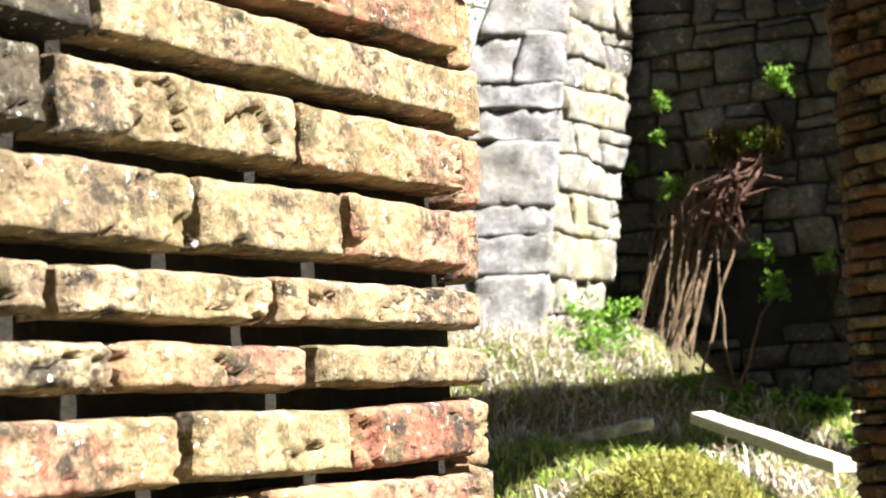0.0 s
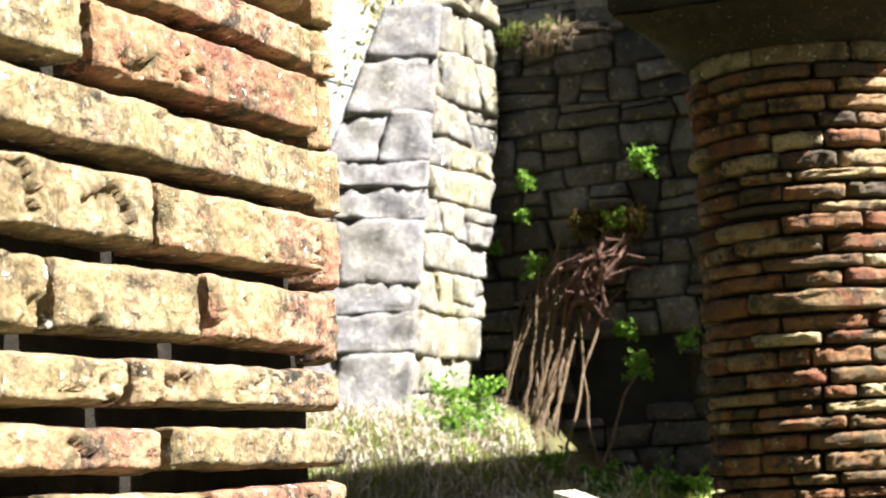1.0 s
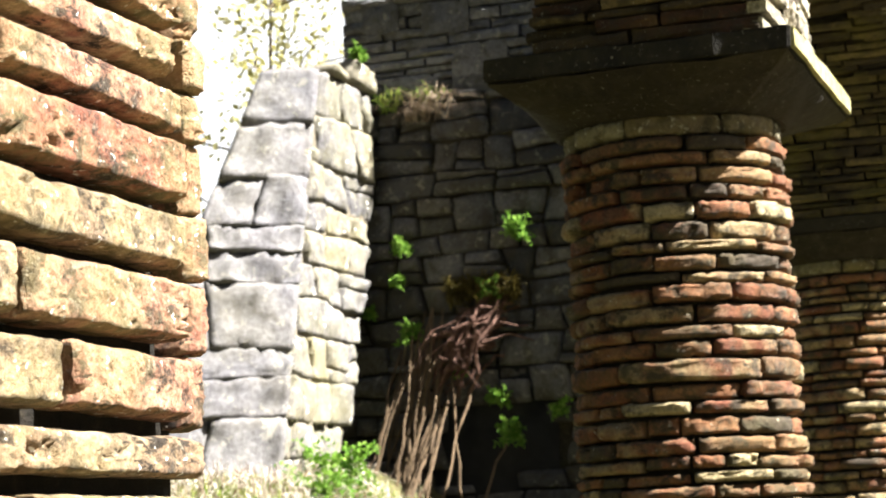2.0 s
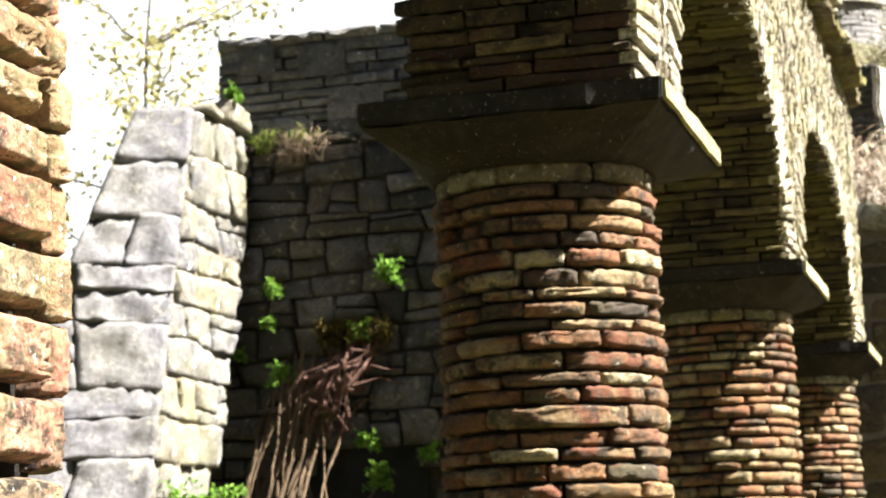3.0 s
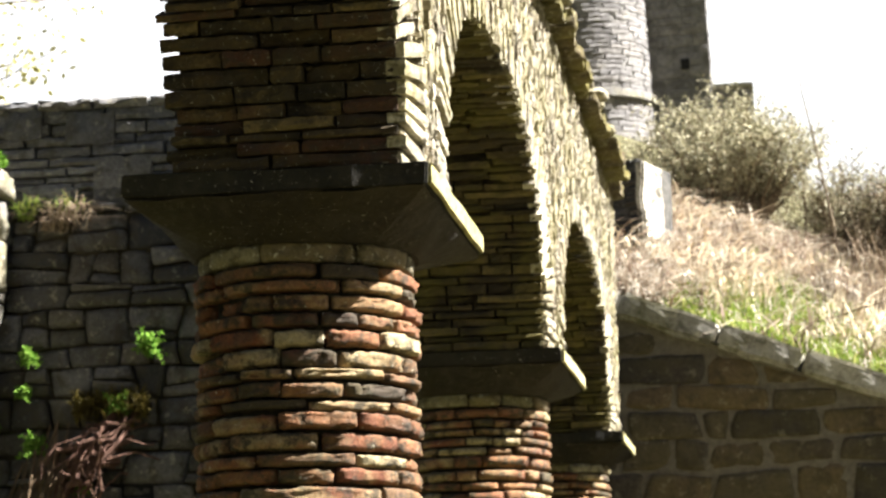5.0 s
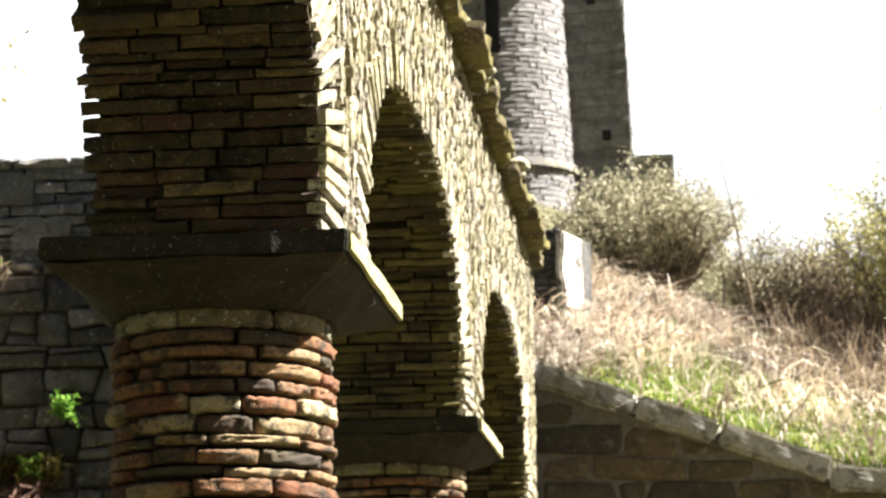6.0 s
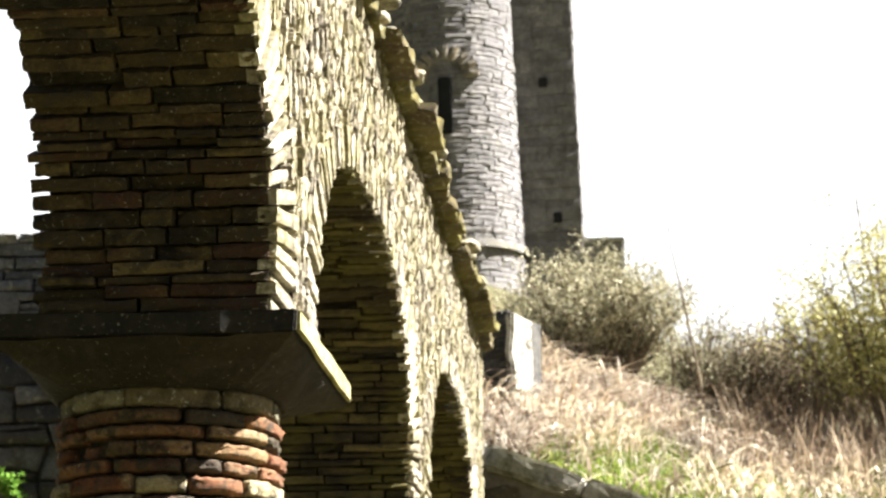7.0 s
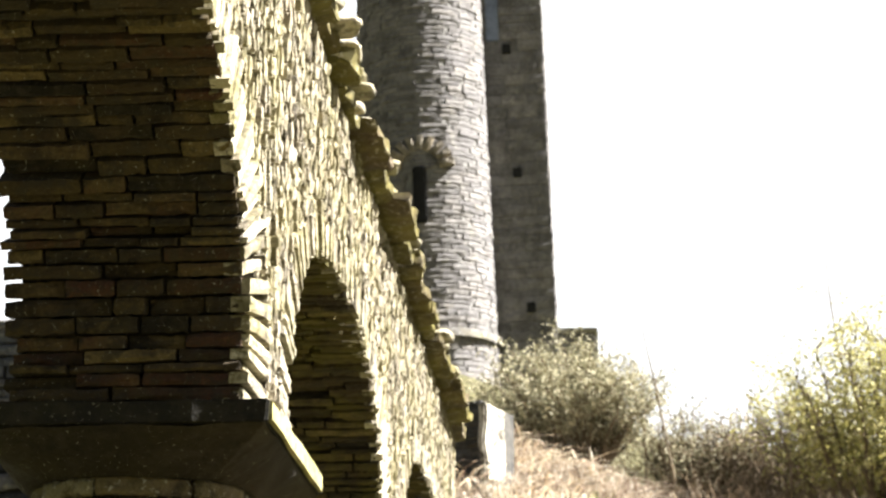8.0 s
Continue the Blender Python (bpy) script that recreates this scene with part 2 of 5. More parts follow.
def unit_meshes(name, material, units):
    return [mesh_from(name, v, f, material) for v, f in units]


def courses(u0, u1, v0, v1, hmin, hmax, lmin, lmax, r, inside=None):
    """Lays a coursed wall: (middle u, middle v, length, height) of every stone."""
    out, v = [], v0
    while v < v1 - hmin * 0.4:
        h = min(r.uniform(hmin, hmax), v1 - v)
        if v1 - v - h < hmin * 0.6:
            h = v1 - v
        u = u0 - r.uniform(0, lmin * 0.8)
        while u < u1:
            l = r.uniform(lmin, lmax)
            a, b = max(u, u0), min(u + l, u1)
            if u1 - b < lmin * 0.4:
                b = u1
            if inside is not None and inside((a + b) / 2, v + h / 2):
                mid = (a + b) / 2
                for _ in range(12):
                    if inside(a, v + h / 2):
                        break
                    a += (mid - a) * 0.15
                far = b
                for _ in range(12):
                    if inside(b, v + h / 2):
                        break
                    b -= (b - mid) * 0.15
                if b - a > 0.02:
                    out.append(((a + b) / 2, v + h / 2, b - a, h))
                b = far
            elif b - a > 0.02 and inside is None:
                out.append(((a + b) / 2, v + h / 2, b - a, h))
            u = b if b >= u1 else u + l
        v += h
    return out


FACE = {"-y": Matrix.Identity(4), "+x": pose(0, 0, 0, 0, 0, 90), "-x": pose(0, 0, 0, 0, 0, -90), "+y": pose(0, 0, 0, 0, 0, 180)}


def joined(name, items, material, parent=None, units=UNITS, seed=1, label=""):
    """Many small blocks as one mesh; items are (matrix, length, depth, height)."""
    r = random.Random(seed)
    V, F, n = [], [], 0
    arr = [(np.array(v), f) for v, f in units]
    for m, l, d, h in items:
        v, f = r.choice(arr)
        p = v * np.array((l, d, h))
        mm = np.array(m)
        V.append(p @ mm[:3, :3].T + mm[:3, 3])
        F += [tuple(i + n for i in q) for q in f]
        n += len(v)
    if not V:
        return None
    ob = part(name, mesh_from(name, np.concatenate(V).tolist(), F, material), None, parent, label)
    return tagged(ob, kind="stuff")


def pieces(name, items, meshes, parent, seed=1):
    """The same blocks as objects of their own on shared meshes."""
    r = random.Random(seed)
    for m, l, d, h in items:
        ob = new(name, r.choice(meshes))
        ob.parent = parent
        ob.matrix_basis = m @ Matrix.Diagonal((l, d, h, 1))


def rubble_cells(u0, u1, v0, v1, hmin, hmax, lmin, lmax, r, wave=0.03, split=0.25):
    """Uneven rubble courses: four corners (u, v) a stone, on wavy beds with leaning joints."""
    beds = [v0]
    while beds[-1] < v1 - hmin * 0.5:
        beds.append(min(v1, beds[-1] + r.uniform(hmin, hmax)))
    ph = r.uniform(-90, 90)

    def bed(k, u):
        return beds[k] + (wave * noise.noise(Vector((u * 1.7, k * 3.3, ph))) + 0.5 * wave * noise.noise(Vector((u * 5, k * 3.3, ph + 9))) if 0 < k < len(beds) - 1 else 0.0)
    out = []
    for k in range(len(beds) - 1):
        h = beds[k + 1] - beds[k]
        ends, u = [(u0, u0)], u0 + r.uniform(0.3, 1.0) * lmax
        while u < u1 - lmin * 0.6:
            lean = r.uniform(-0.16, 0.16) * h
            ends.append((u - lean, u + lean))
            u += r.uniform(lmin, lmax) * (0.75 if h < (hmin + hmax) / 2 and r.random() < 0.3 else 1)
        ends.append((u1, u1))
        for (b0, t0), (b1, t1) in zip(ends, ends[1:]):
            q = [(b0, bed(k, b0)), (b1, bed(k, b1)), (t1, bed(k + 1, t1)), (t0, bed(k + 1, t0))]
            if h > (hmin + hmax) * 0.45 and r.random() < split:
                f, g = r.uniform(0.3, 0.7), r.uniform(-0.1, 0.1)
                ml = (b0 + (t0 - b0) * f, q[0][1] + (q[3][1] - q[0][1]) * (f + g))
                mr = (b1 + (t1 - b1) * f, q[1][1] + (q[2][1] - q[1][1]) * (f - g))
                out += [[q[0], q[1], mr, ml], [ml, mr, q[2], q[3]]]
            else:
                out.append(q)
    return out


def rubble_stone(name, q, place, r, material, parent, joint=0.012, bulge=0.025, depth=0.13, proud=0.02, n=6, rough=0.012, corner=0.10):
    """One hewn stone in the cell q; place(u, v, out) gives the wall's point that stands out by so much."""
    ph = Vector((r.uniform(-90, 90), r.uniform(-90, 90), r.uniform(-90, 90)))
    w = max(0.02, (q[1][0] - q[0][0] + q[2][0] - q[3][0]) / 2)
    h = max(0.02, (q[3][1] - q[0][1] + q[2][1] - q[1][1]) / 2)
    p0, tilt_u, tilt_v = r.uniform(-proud, proud), r.uniform(-1, 1) * proud * 0.5, r.uniform(-1, 1) * proud * 0.6
    nx = max(n, min(2 * n, int(n * w / h)))
    cu, cv = sum(c[0] for c in q) / 4, sum(c[1] for c in q) / 4
    centre = Vector(place(cu, cv, 0.0))
    verts, faces = [], []
    for k in range(n + 1):
        for i in range(nx + 1):
            x, y = 2 * i / nx - 1, 2 * k / n - 1
            x, y = math.copysign(abs(x) ** 0.75, x), math.copysign(abs(y) ** 0.75, y)
            c = 1 - corner * x * x * y * y
            s, t = (x * c * (1 - joint / w) + 1) / 2, (y * c * (1 - joint / h) + 1) / 2
            u = (q[0][0] * (1 - s) + q[1][0] * s) * (1 - t) + (q[3][0] * (1 - s) + q[2][0] * s) * t
            v = (q[0][1] * (1 - s) + q[1][1] * s) * (1 - t) + (q[3][1] * (1 - s) + q[2][1] * s) * t
            wob = Vector(noise.noise_vector(Vector((u * 9, v * 9, 0)) + ph)) * joint * 0.45
            o = bulge * ((1 - abs(x) ** 5) * (1 - abs(y) ** 5) - 1) + rough * noise.noise(Vector((u * 8, v * 8, 3)) + ph) + 0.6 * rough * noise.noise(Vector((u * 22, v * 22, 3)) + ph)
            verts.append(Vector(place(u + wob.x, v + wob.y, p0 + tilt_u * x + tilt_v * y + o)) - centre)
    m = nx + 1
    for k in range(n):
        for i in range(nx):
            a = k * m + i
            faces.append((a, a + 1, a + m + 1, a + m))
    ring = [i for i in range(m)] + [k * m + nx for k in range(1, n + 1)] + [n * m + i for i in range(nx - 1, -1, -1)] + [k * m for k in range(n - 1, 0, -1)]
    back = Vector(place(cu, cv, -depth)) - centre
    b0 = len(verts)
    verts += [verts[a] + back for a in ring]
    for j in range(len(ring)):
        k = (j + 1) % len(ring)
        faces.append((ring[k], ring[j], b0 + j, b0 + k))
    ob = new(name, mesh_from(name, verts, faces, material, True))
    ob.parent = parent
    ob.location = centre


# ---- ground ----
def smooth(a, b, x):
    t = max(0.0, min(1.0, (x - a) / (b - a)))
    return t * t * (3 - 2 * t)


def coping_z(x):
    return 4.235 - 0.358 * x if x < 2.75 else 3.25 - 0.06 * (x - 2.75)


def ground_z(x, y):
    z = 0.55 * smooth(-4.5, 0.5, y)
    inner = smooth(-0.35, -1.4, x) * smooth(-0.8, 1.8, y)
    z = z * (1 - inner) + inner * (1.02 + 0.22 * smooth(-1.2, -2.6, x) + 0.14 * smooth(4.6, 6.4, y) + 0.52 * smooth(-2.7, -3.45, x) * smooth(2.0, 3.4, y))
    if y > 9.6:
        base = coping_z(max(-1.0, min(x, 6))) - 0.12
        up = (y - 9.45)
        z = base + 0.40 * min(up, 4.0) + 0.10 * max(0, min(up - 4.0, 30)) - 0.0
        z += 2.6 * smooth(14, 30, y)
        z = 0.5 + (z - 0.5) * smooth(-7.0, -3.6, x)
    z += 0.06 * noise.noise(Vector((x * 0.9, y * 0.9, 0))) + 0.02 * noise.noise(Vector((x * 4, y * 4, 3)))
    return z


def build_ground():
    xs = [-900, -300, -100, -50, -25, -14, -9] + [-7 + 0.25 * i for i in range(57)] + [9, 14, 25, 50, 100, 300, 900]
    ys = [-900, -300, -100, -40, -20, -12] + [-9 + 0.3 * i for i in range(61)] + [9.3, 9.57, 9.65] + [9.7 + 0.3 * i for i in range(40)] + [24, 28, 34, 45, 70, 120, 300, 900]
    verts = [(x, y, ground_z(x, y)) for y in ys for x in xs]
    w = len(xs)
    faces = [(j * w + i, j * w + i + 1, (j + 1) * w + i + 1, (j + 1) * w + i) for j in range(len(ys) - 1) for i in range(w - 1)]
    soil = plain("soil_and_turf", [(0.35, (0.035, 0.03, 0.018)), (0.5, (0.055, 0.052, 0.018)), (0.62, (0.09, 0.08, 0.035)), (0.75, (0.04, 0.055, 0.016))], 3.0, bump=0.9)
    ob = part("ground", mesh_from("ground", verts, faces, soil, True), None)
    tagged(ob, "uneven mossy soil and turf sheet with a grassy bank", "ground", kind="structure")


build_ground()

# ---- arcade ----
FACE_X, BACK_X = 0.415, -0.30       # sunny and shaded faces of the arcade wall
CAP_Z, APEX, TOP = 2.835, 3.84, 4.60
SPACING = 3.92
ROUND = 2.6                         # fullness of the arch outline
PIER = 0.43                         # half a pier along the arcade
END_Y = 8.32


def arch_under(y, back=0.0):
    """Height of the arch's underside at y along the arcade, or None over a pier."""
    if y < -SPACING / 2:
        u = (y + SPACING / 2) / (4.30 - SPACING / 2 + back)
        return CAP_Z + (APEX + back - CAP_Z) * max(0.0, 1 - abs(u) ** ROUND) ** (1 / ROUND) if abs(u) < 1 else None
    k = math.floor((y + SPACING / 2 + SPACING * 3) / SPACING) - 3
    c = (k + 0.5) * SPACING if y >= k * SPACING else (k - 0.5) * SPACING
    half = SPACING / 2 - PIER + back
    u = (y - c) / half
    if abs(u) >= 1 or y > 2 * SPACING:
        return None
    return CAP_Z + (APEX + back - CAP_Z) * max(0.0, 1 - abs(u) ** ROUND) ** (1 / ROUND)


def build_arcade():
    arcade = thing("wall_arcade", "ruined arcade wall of thin mossy rubble stones with round arches", "arcade", kind="structure")
    # core: a strip with the arches cut out, set back behind the stones
    bm = bmesh.new()
    ys = [-5.7 + 0.05 * i for i in range(int((END_Y - 0.05 + 5.7) / 0.05) + 1)]
    prev = None
    for y in ys:
        low = arch_under(y, 0.07)
        low = CAP_Z if low is None else low
        ring = [bm.verts.new((x, y, z)) for x, z in ((BACK_X + 0.03, low), (FACE_X - 0.03, low), (FACE_X - 0.03, TOP - 0.01), (BACK_X + 0.03, TOP - 0.01))]
        if prev:
            for i in range(4):
                bm.faces.new((prev[i], prev[(i + 1) % 4], ring[(i + 1) % 4], ring[i]))
        else:
            bm.faces.new(ring)
        prev = ring
    bm.faces.new(list(reversed(prev)))
    bmesh.ops.recalc_face_normals(bm, faces=bm.faces[:])
    part("core", bm, mortar_dark, arcade)
    r = random.Random(11)
    soffit_near, soffit_rest_items, face_items, ring_items = [], [], [], []
    half = SPACING / 2 - PIER
    # stones of the jambs and the arches' undersides, laid across the wall
    for k, centre in ((-1, -SPACING / 2), (0, SPACING / 2), (1, SPACING * 1.5)):
        for sgn in (1, -1):
            if k == -1 and sgn == -1:
                continue
            s, th = 0.0, 0.0
            pts = []
            for i in range(161):
                th = i / 160 * math.pi / 2
                pts.append((centre + sgn * half * max(0.0, math.cos(th)) ** (2 / ROUND), CAP_Z + (APEX - CAP_Z) * math.sin(th) ** (2 / ROUND)))
            cum = [0.0]
            for a, b in zip(pts, pts[1:]):
                cum.append(cum[-1] + math.hypot(b[0] - a[0], b[1] - a[1]))
            while s < cum[-1] - 0.02:
                h = r.choice((0.030, 0.036, 0.042, 0.046, 0.054))
                mid = min(s + h / 2, cum[-1])
                i = max(j for j in range(160) if cum[j] <= mid)
                f = (mid - cum[i]) / (cum[i + 1] - cum[i])
                y, z = (pts[i][j] + f * (pts[i + 1][j] - pts[i][j]) for j in (0, 1))
                ty, tz = pts[i + 1][0] - pts[i][0], pts[i + 1][1] - pts[i][1]
                ln = math.hypot(ty, tz)
                ty, tz = ty / ln, tz / ln
                # the stone's local z runs along the curve, its front looks into the opening
                zz = Vector((0, ty, tz))
                front = Vector((0, -sgn * tz, sgn * ty))
                yy = -front
                xx = yy.cross(zz)
                turn = Matrix((xx, yy, zz)).transposed().to_4x4()
                u = BACK_X + r.uniform(-0.02, 0.02)
                while u < FACE_X - 0.01:
                    l = r.uniform(0.10, 0.34)
                    e = min(u + l, FACE_X - 0.003)
                    if FACE_X - e < 0.09:
                        e = FACE_X - 0.003
                    proud = r.choice((-0.03, -0.012, -0.004, 0.004, 0.012))
                    if e > FACE_X - 0.01:
                        proud = r.choice((-0.004, 0.002, 0.006, 0.012))
                    m = Matrix.Translation(Vector(((u + e) / 2, y, z)) + front * proud) @ turn
                    it = (m @ pose(0, 0, 0, 0, r.uniform(-1.2, 1.2), 0), (e - u) - 0.008, 0.10, h - 0.007)
                    (soffit_near if (k == -1 and s < 1.45) else soffit_rest_items).append(it)
                    u = e
                # voussoir end on the sunny face
                if r.random() < 0.97:
                    dep = 0.13 + r.uniform(0.26, 0.34) * (1.0 if sgn == 1 else 0.35) * tz * tz
                    centre_p = Vector((FACE_X + r.uniform(0.0, 0.022), y, z)) - front * (dep / 2 - r.choice((-0.016, -0.010, -0.006, -0.002, 0.003)))
                    # front +x, length along the radius
                    yx = Vector((-1, 0, 0))
                    zx = zz
                    xx2 = yx.cross(zx)
                    ring_items.append((Matrix.Translation(centre_p) @ Matrix((xx2, yx, zx)).transposed().to_4x4(), dep, 0.06, h - 0.010))
                s += h
    # sunny face above and between the arches
    def in_face(u, v):
        if u < -SPACING / 2:
            e = (abs(u + SPACING / 2) / (4.30 - SPACING / 2 + 0.2)) ** ROUND + (max(0.0, v - CAP_Z) / (APEX - CAP_Z + 0.12)) ** ROUND
            return e > 1
        c = (math.floor(u / SPACING) + 0.5) * SPACING
        if u > 2 * SPACING:
            return True
        e = (abs(u - c) / (half + (0.38 if u > c else 0.18))) ** ROUND + (max(0.0, v - CAP_Z) / (APEX - CAP_Z + 0.12)) ** ROUND
        return e > 1
    # the rubble between the arches is set on edge
    for v, u, l, h in courses(CAP_Z, TOP, -5.72, END_Y, 0.018, 0.034, 0.04, 0.11, r, lambda v, u: in_face(u, v)):
        at = Matrix.Translation((FACE_X + r.choice((-0.016, -0.009, -0.003, 0.003, 0.008, 0.013)), u, v))
        face_items.append((at @ FACE["+x"] @ pose(0, 0, 0, 0, 90 + r.uniform(-9, 9), 0), l - 0.010, 0.05, h - 0.0085))
    near = [it for it in face_items if it[0].translation.y < 3.2 and it[0].translation.y > -0.5]
    far = [it for it in face_items if it not in near]
    near.sort(key=lambda it: it[0].translation.y)
    ms = unit_meshes("stone", shaded_soffit_stone, THIN)
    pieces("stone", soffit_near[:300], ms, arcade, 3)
    pieces("voussoir", ring_items[:200], unit_meshes("voussoir", pier_stone, THIN), arcade, 4)
    joined("voussoirs_rest", ring_items[200:], pier_rest, arcade, units=THIN, seed=5)
    joined("soffit_stones", soffit_near[300:] + soffit_rest_items, shaded_soffit_rest, arcade, units=THIN, seed=6)
    pieces("face_stone", near[:290], unit_meshes("face_stone", pier_stone, THIN), arcade, 8)
    joined("face_stones", near[290:] + far, pier_rest, arcade, seed=7)
    # back face, plain courses
    back = [(Matrix.Translation((BACK_X + r.uniform(-0.01, 0.015), u, v)) @ FACE["-x"], l - 0.01, 0.09, h - 0.008) for u, v, l, h in courses(-5.72, END_Y, CAP_Z, TOP, 0.05, 0.09, 0.2, 0.6, r, lambda u, v: in_face(u, v))]
    joined("back_stones", back, pier_rest, arcade, seed=9)
    # end face
    endf = [(Matrix.Translation((u, END_Y - 0.03, v)) @ FACE["+y"], l - 0.008, 0.09, h - 0.006) for u, v, l, h in courses(BACK_X, FACE_X, CAP_Z, TOP, 0.04, 0.07, 0.12, 0.4, r)]
    joined("end_stones", endf, pier_rest, arcade, seed=10)
    return arcade


arcade = build_arcade()


def build_cornice():
    """Projecting ragged slabs along the top of the arcade."""
    r = random.Random(21)
    cornice = thing("cornice", "projecting course of ragged mossy stone slabs along the arcade top", "cornice", kind="structure")
    y = -5.8
    while y < 8.3:
        l = r.uniform(0.22, 0.62)
        z = TOP + r.uniform(-0.012, 0.03)
        bm = box_bm(BACK_X + 0.1, 0.525 + r.choice((-0.07, -0.03, 0.0, 0.015, 0.04)), y, min(y + l - 0.012, 8.36), z, z + r.uniform(0.05, 0.09), 0.006, 9, 0.03, y)
        for v in bm.verts:
            v.co += Vector(noise.noise_vector(v.co * 19)) * 0.014
        part("slab", bm, capital_slab, cornice)
        y += l
    for row, (x, z) in enumerate(((0.51, 0.115), (0.46, 0.165))):
        y = -5.7 + r.uniform(0, 0.2)
        while y < 8.2:
            l, h = r.uniform(0.10, 0.42), r.uniform(0.035, 0.08)
            if r.random() < (0.93, 0.6)[row]:
                q = [(y, 0), (y + l, 0), (y + l * r.uniform(0.75, 1.0), h), (y + l * r.uniform(0, 0.2), h * r.uniform(0.7, 1.1))]
                x0, z0 = x + r.uniform(-0.06, 0.055), TOP + z - 0.03
                rubble_stone("top_stone", q, lambda u, v, o: (x0 + o, u, z0 + v), r, pier_stone, cornice, 0.012, 0.03, 0.45, 0.02, 4, 0.03, 0.2)
            y += l


capital_slab = masonry("cornice_slab", [(0.070, 0.059, 0.021), (0.091, 0.077, 0.028), (0.063, 0.045, 0.025)], grain=18, stain=0.6, lichen=0.4, moss=0.6, moss_colour=(0.15, 0.13, 0.03), bump=0.7)
build_cornice()


# ---- columns ----
BRICK_ANGLES = (0.30, 0.42, 0.55, 0.66, 0.78)


def bent_brick(r, ang, radius, nx=15, nz=7, high=0.05):
    """A weathered brick bent round the column, its broken face and worn arrises modelled; one unit high."""
    ph = Vector((r.uniform(-90, 90), r.uniform(-90, 90), r.uniform(-90, 90)))
    verts, faces = [], []
    worn = r.uniform(0.6, 1.5)
    for k in range(nz + 1):
        for i in range(nx + 1):
            x, z = 2 * i / nx - 1, 2 * k / nz - 1
            x, z = math.copysign(abs(x) ** 0.7, x), math.copysign(abs(z) ** 0.7, z)
            p = Vector((x * ang * radius * 9, z * high * 9, 0)) + ph
            d = -0.013 * worn * (1 - (1 - abs(x) ** 11) * (1 - z ** 6)) + 0.008 * noise.noise(p) + 0.007 * noise.noise(p * 3) + 0.006 * noise.noise(p * 7)
            if noise.noise(p * 1.3 + Vector((7, 7, 7))) > 0.36:
                d -= 0.010
            a = x * (ang / 2 - 0.013) * (1 - 0.02 * z * z)
            zz = 0.5 * z * (1 - 0.06 * x ** 4) + 0.11 * noise.noise(Vector((x * ang * 9, 2.0 if z > 0 else 5.0, 0)) + ph) * abs(z)
            verts.append(((radius + d) * math.sin(a), -(radius + d) * math.cos(a), zz))
    w = nx + 1
    for k in range(nz):
        for i in range(nx):
            a = k * w + i
            faces.append((a, a + 1, a + w + 1, a + w))
    ring = [i for i in range(w)] + [k * w + nx for k in range(1, nz + 1)] + [nz * w + i for i in range(nx - 1, -1, -1)] + [k * w for k in range(nz - 1, 0, -1)]
    b0 = len(verts)
    for a in ring:
        x, y, z = verts[a]
        f = (radius - 0.10) / math.hypot(x, y)
        verts.append((x * f, y * f, z))
    for j in range(len(ring)):
        k = (j + 1) % len(ring)
        faces.append((ring[k], ring[j], b0 + j, b0 + k))
    return verts, faces


# courses of the foremost column from the neck down: height, and its joints across the half that is seen
FACE_TURN = 0.217
COURSES = ((0.072, (-0.44, 0.465)), (0.051, (-0.88, 0.11, 0.65)), (0.046, (-0.8, 0.34)), (0.054, (-0.93, -0.56, -0.31, 0.22, 0.88)), (0.050, (-0.53, 0.1, 0.46, 0.79)),
           (0.060, (-0.32, 0.16, 0.67)), (0.063, (-0.77, -0.25, 0.27, 0.89)), (0.038, (-0.6, -0.13, 0.7)), (0.052, (-0.62, -0.23, 0.32, 0.89)), (0.041, (-0.82, 0.0, 0.76)),
           (0.060, (-0.27, 0.43)), (0.060, (-0.7, 0.11, 0.8)), (0.046, (-0.46, 0.43)), (0.056, (-0.82, -0.27, 0.25)), (0.070, (-0.58, 0.65)), (0.055, (-0.33, 0.48)))


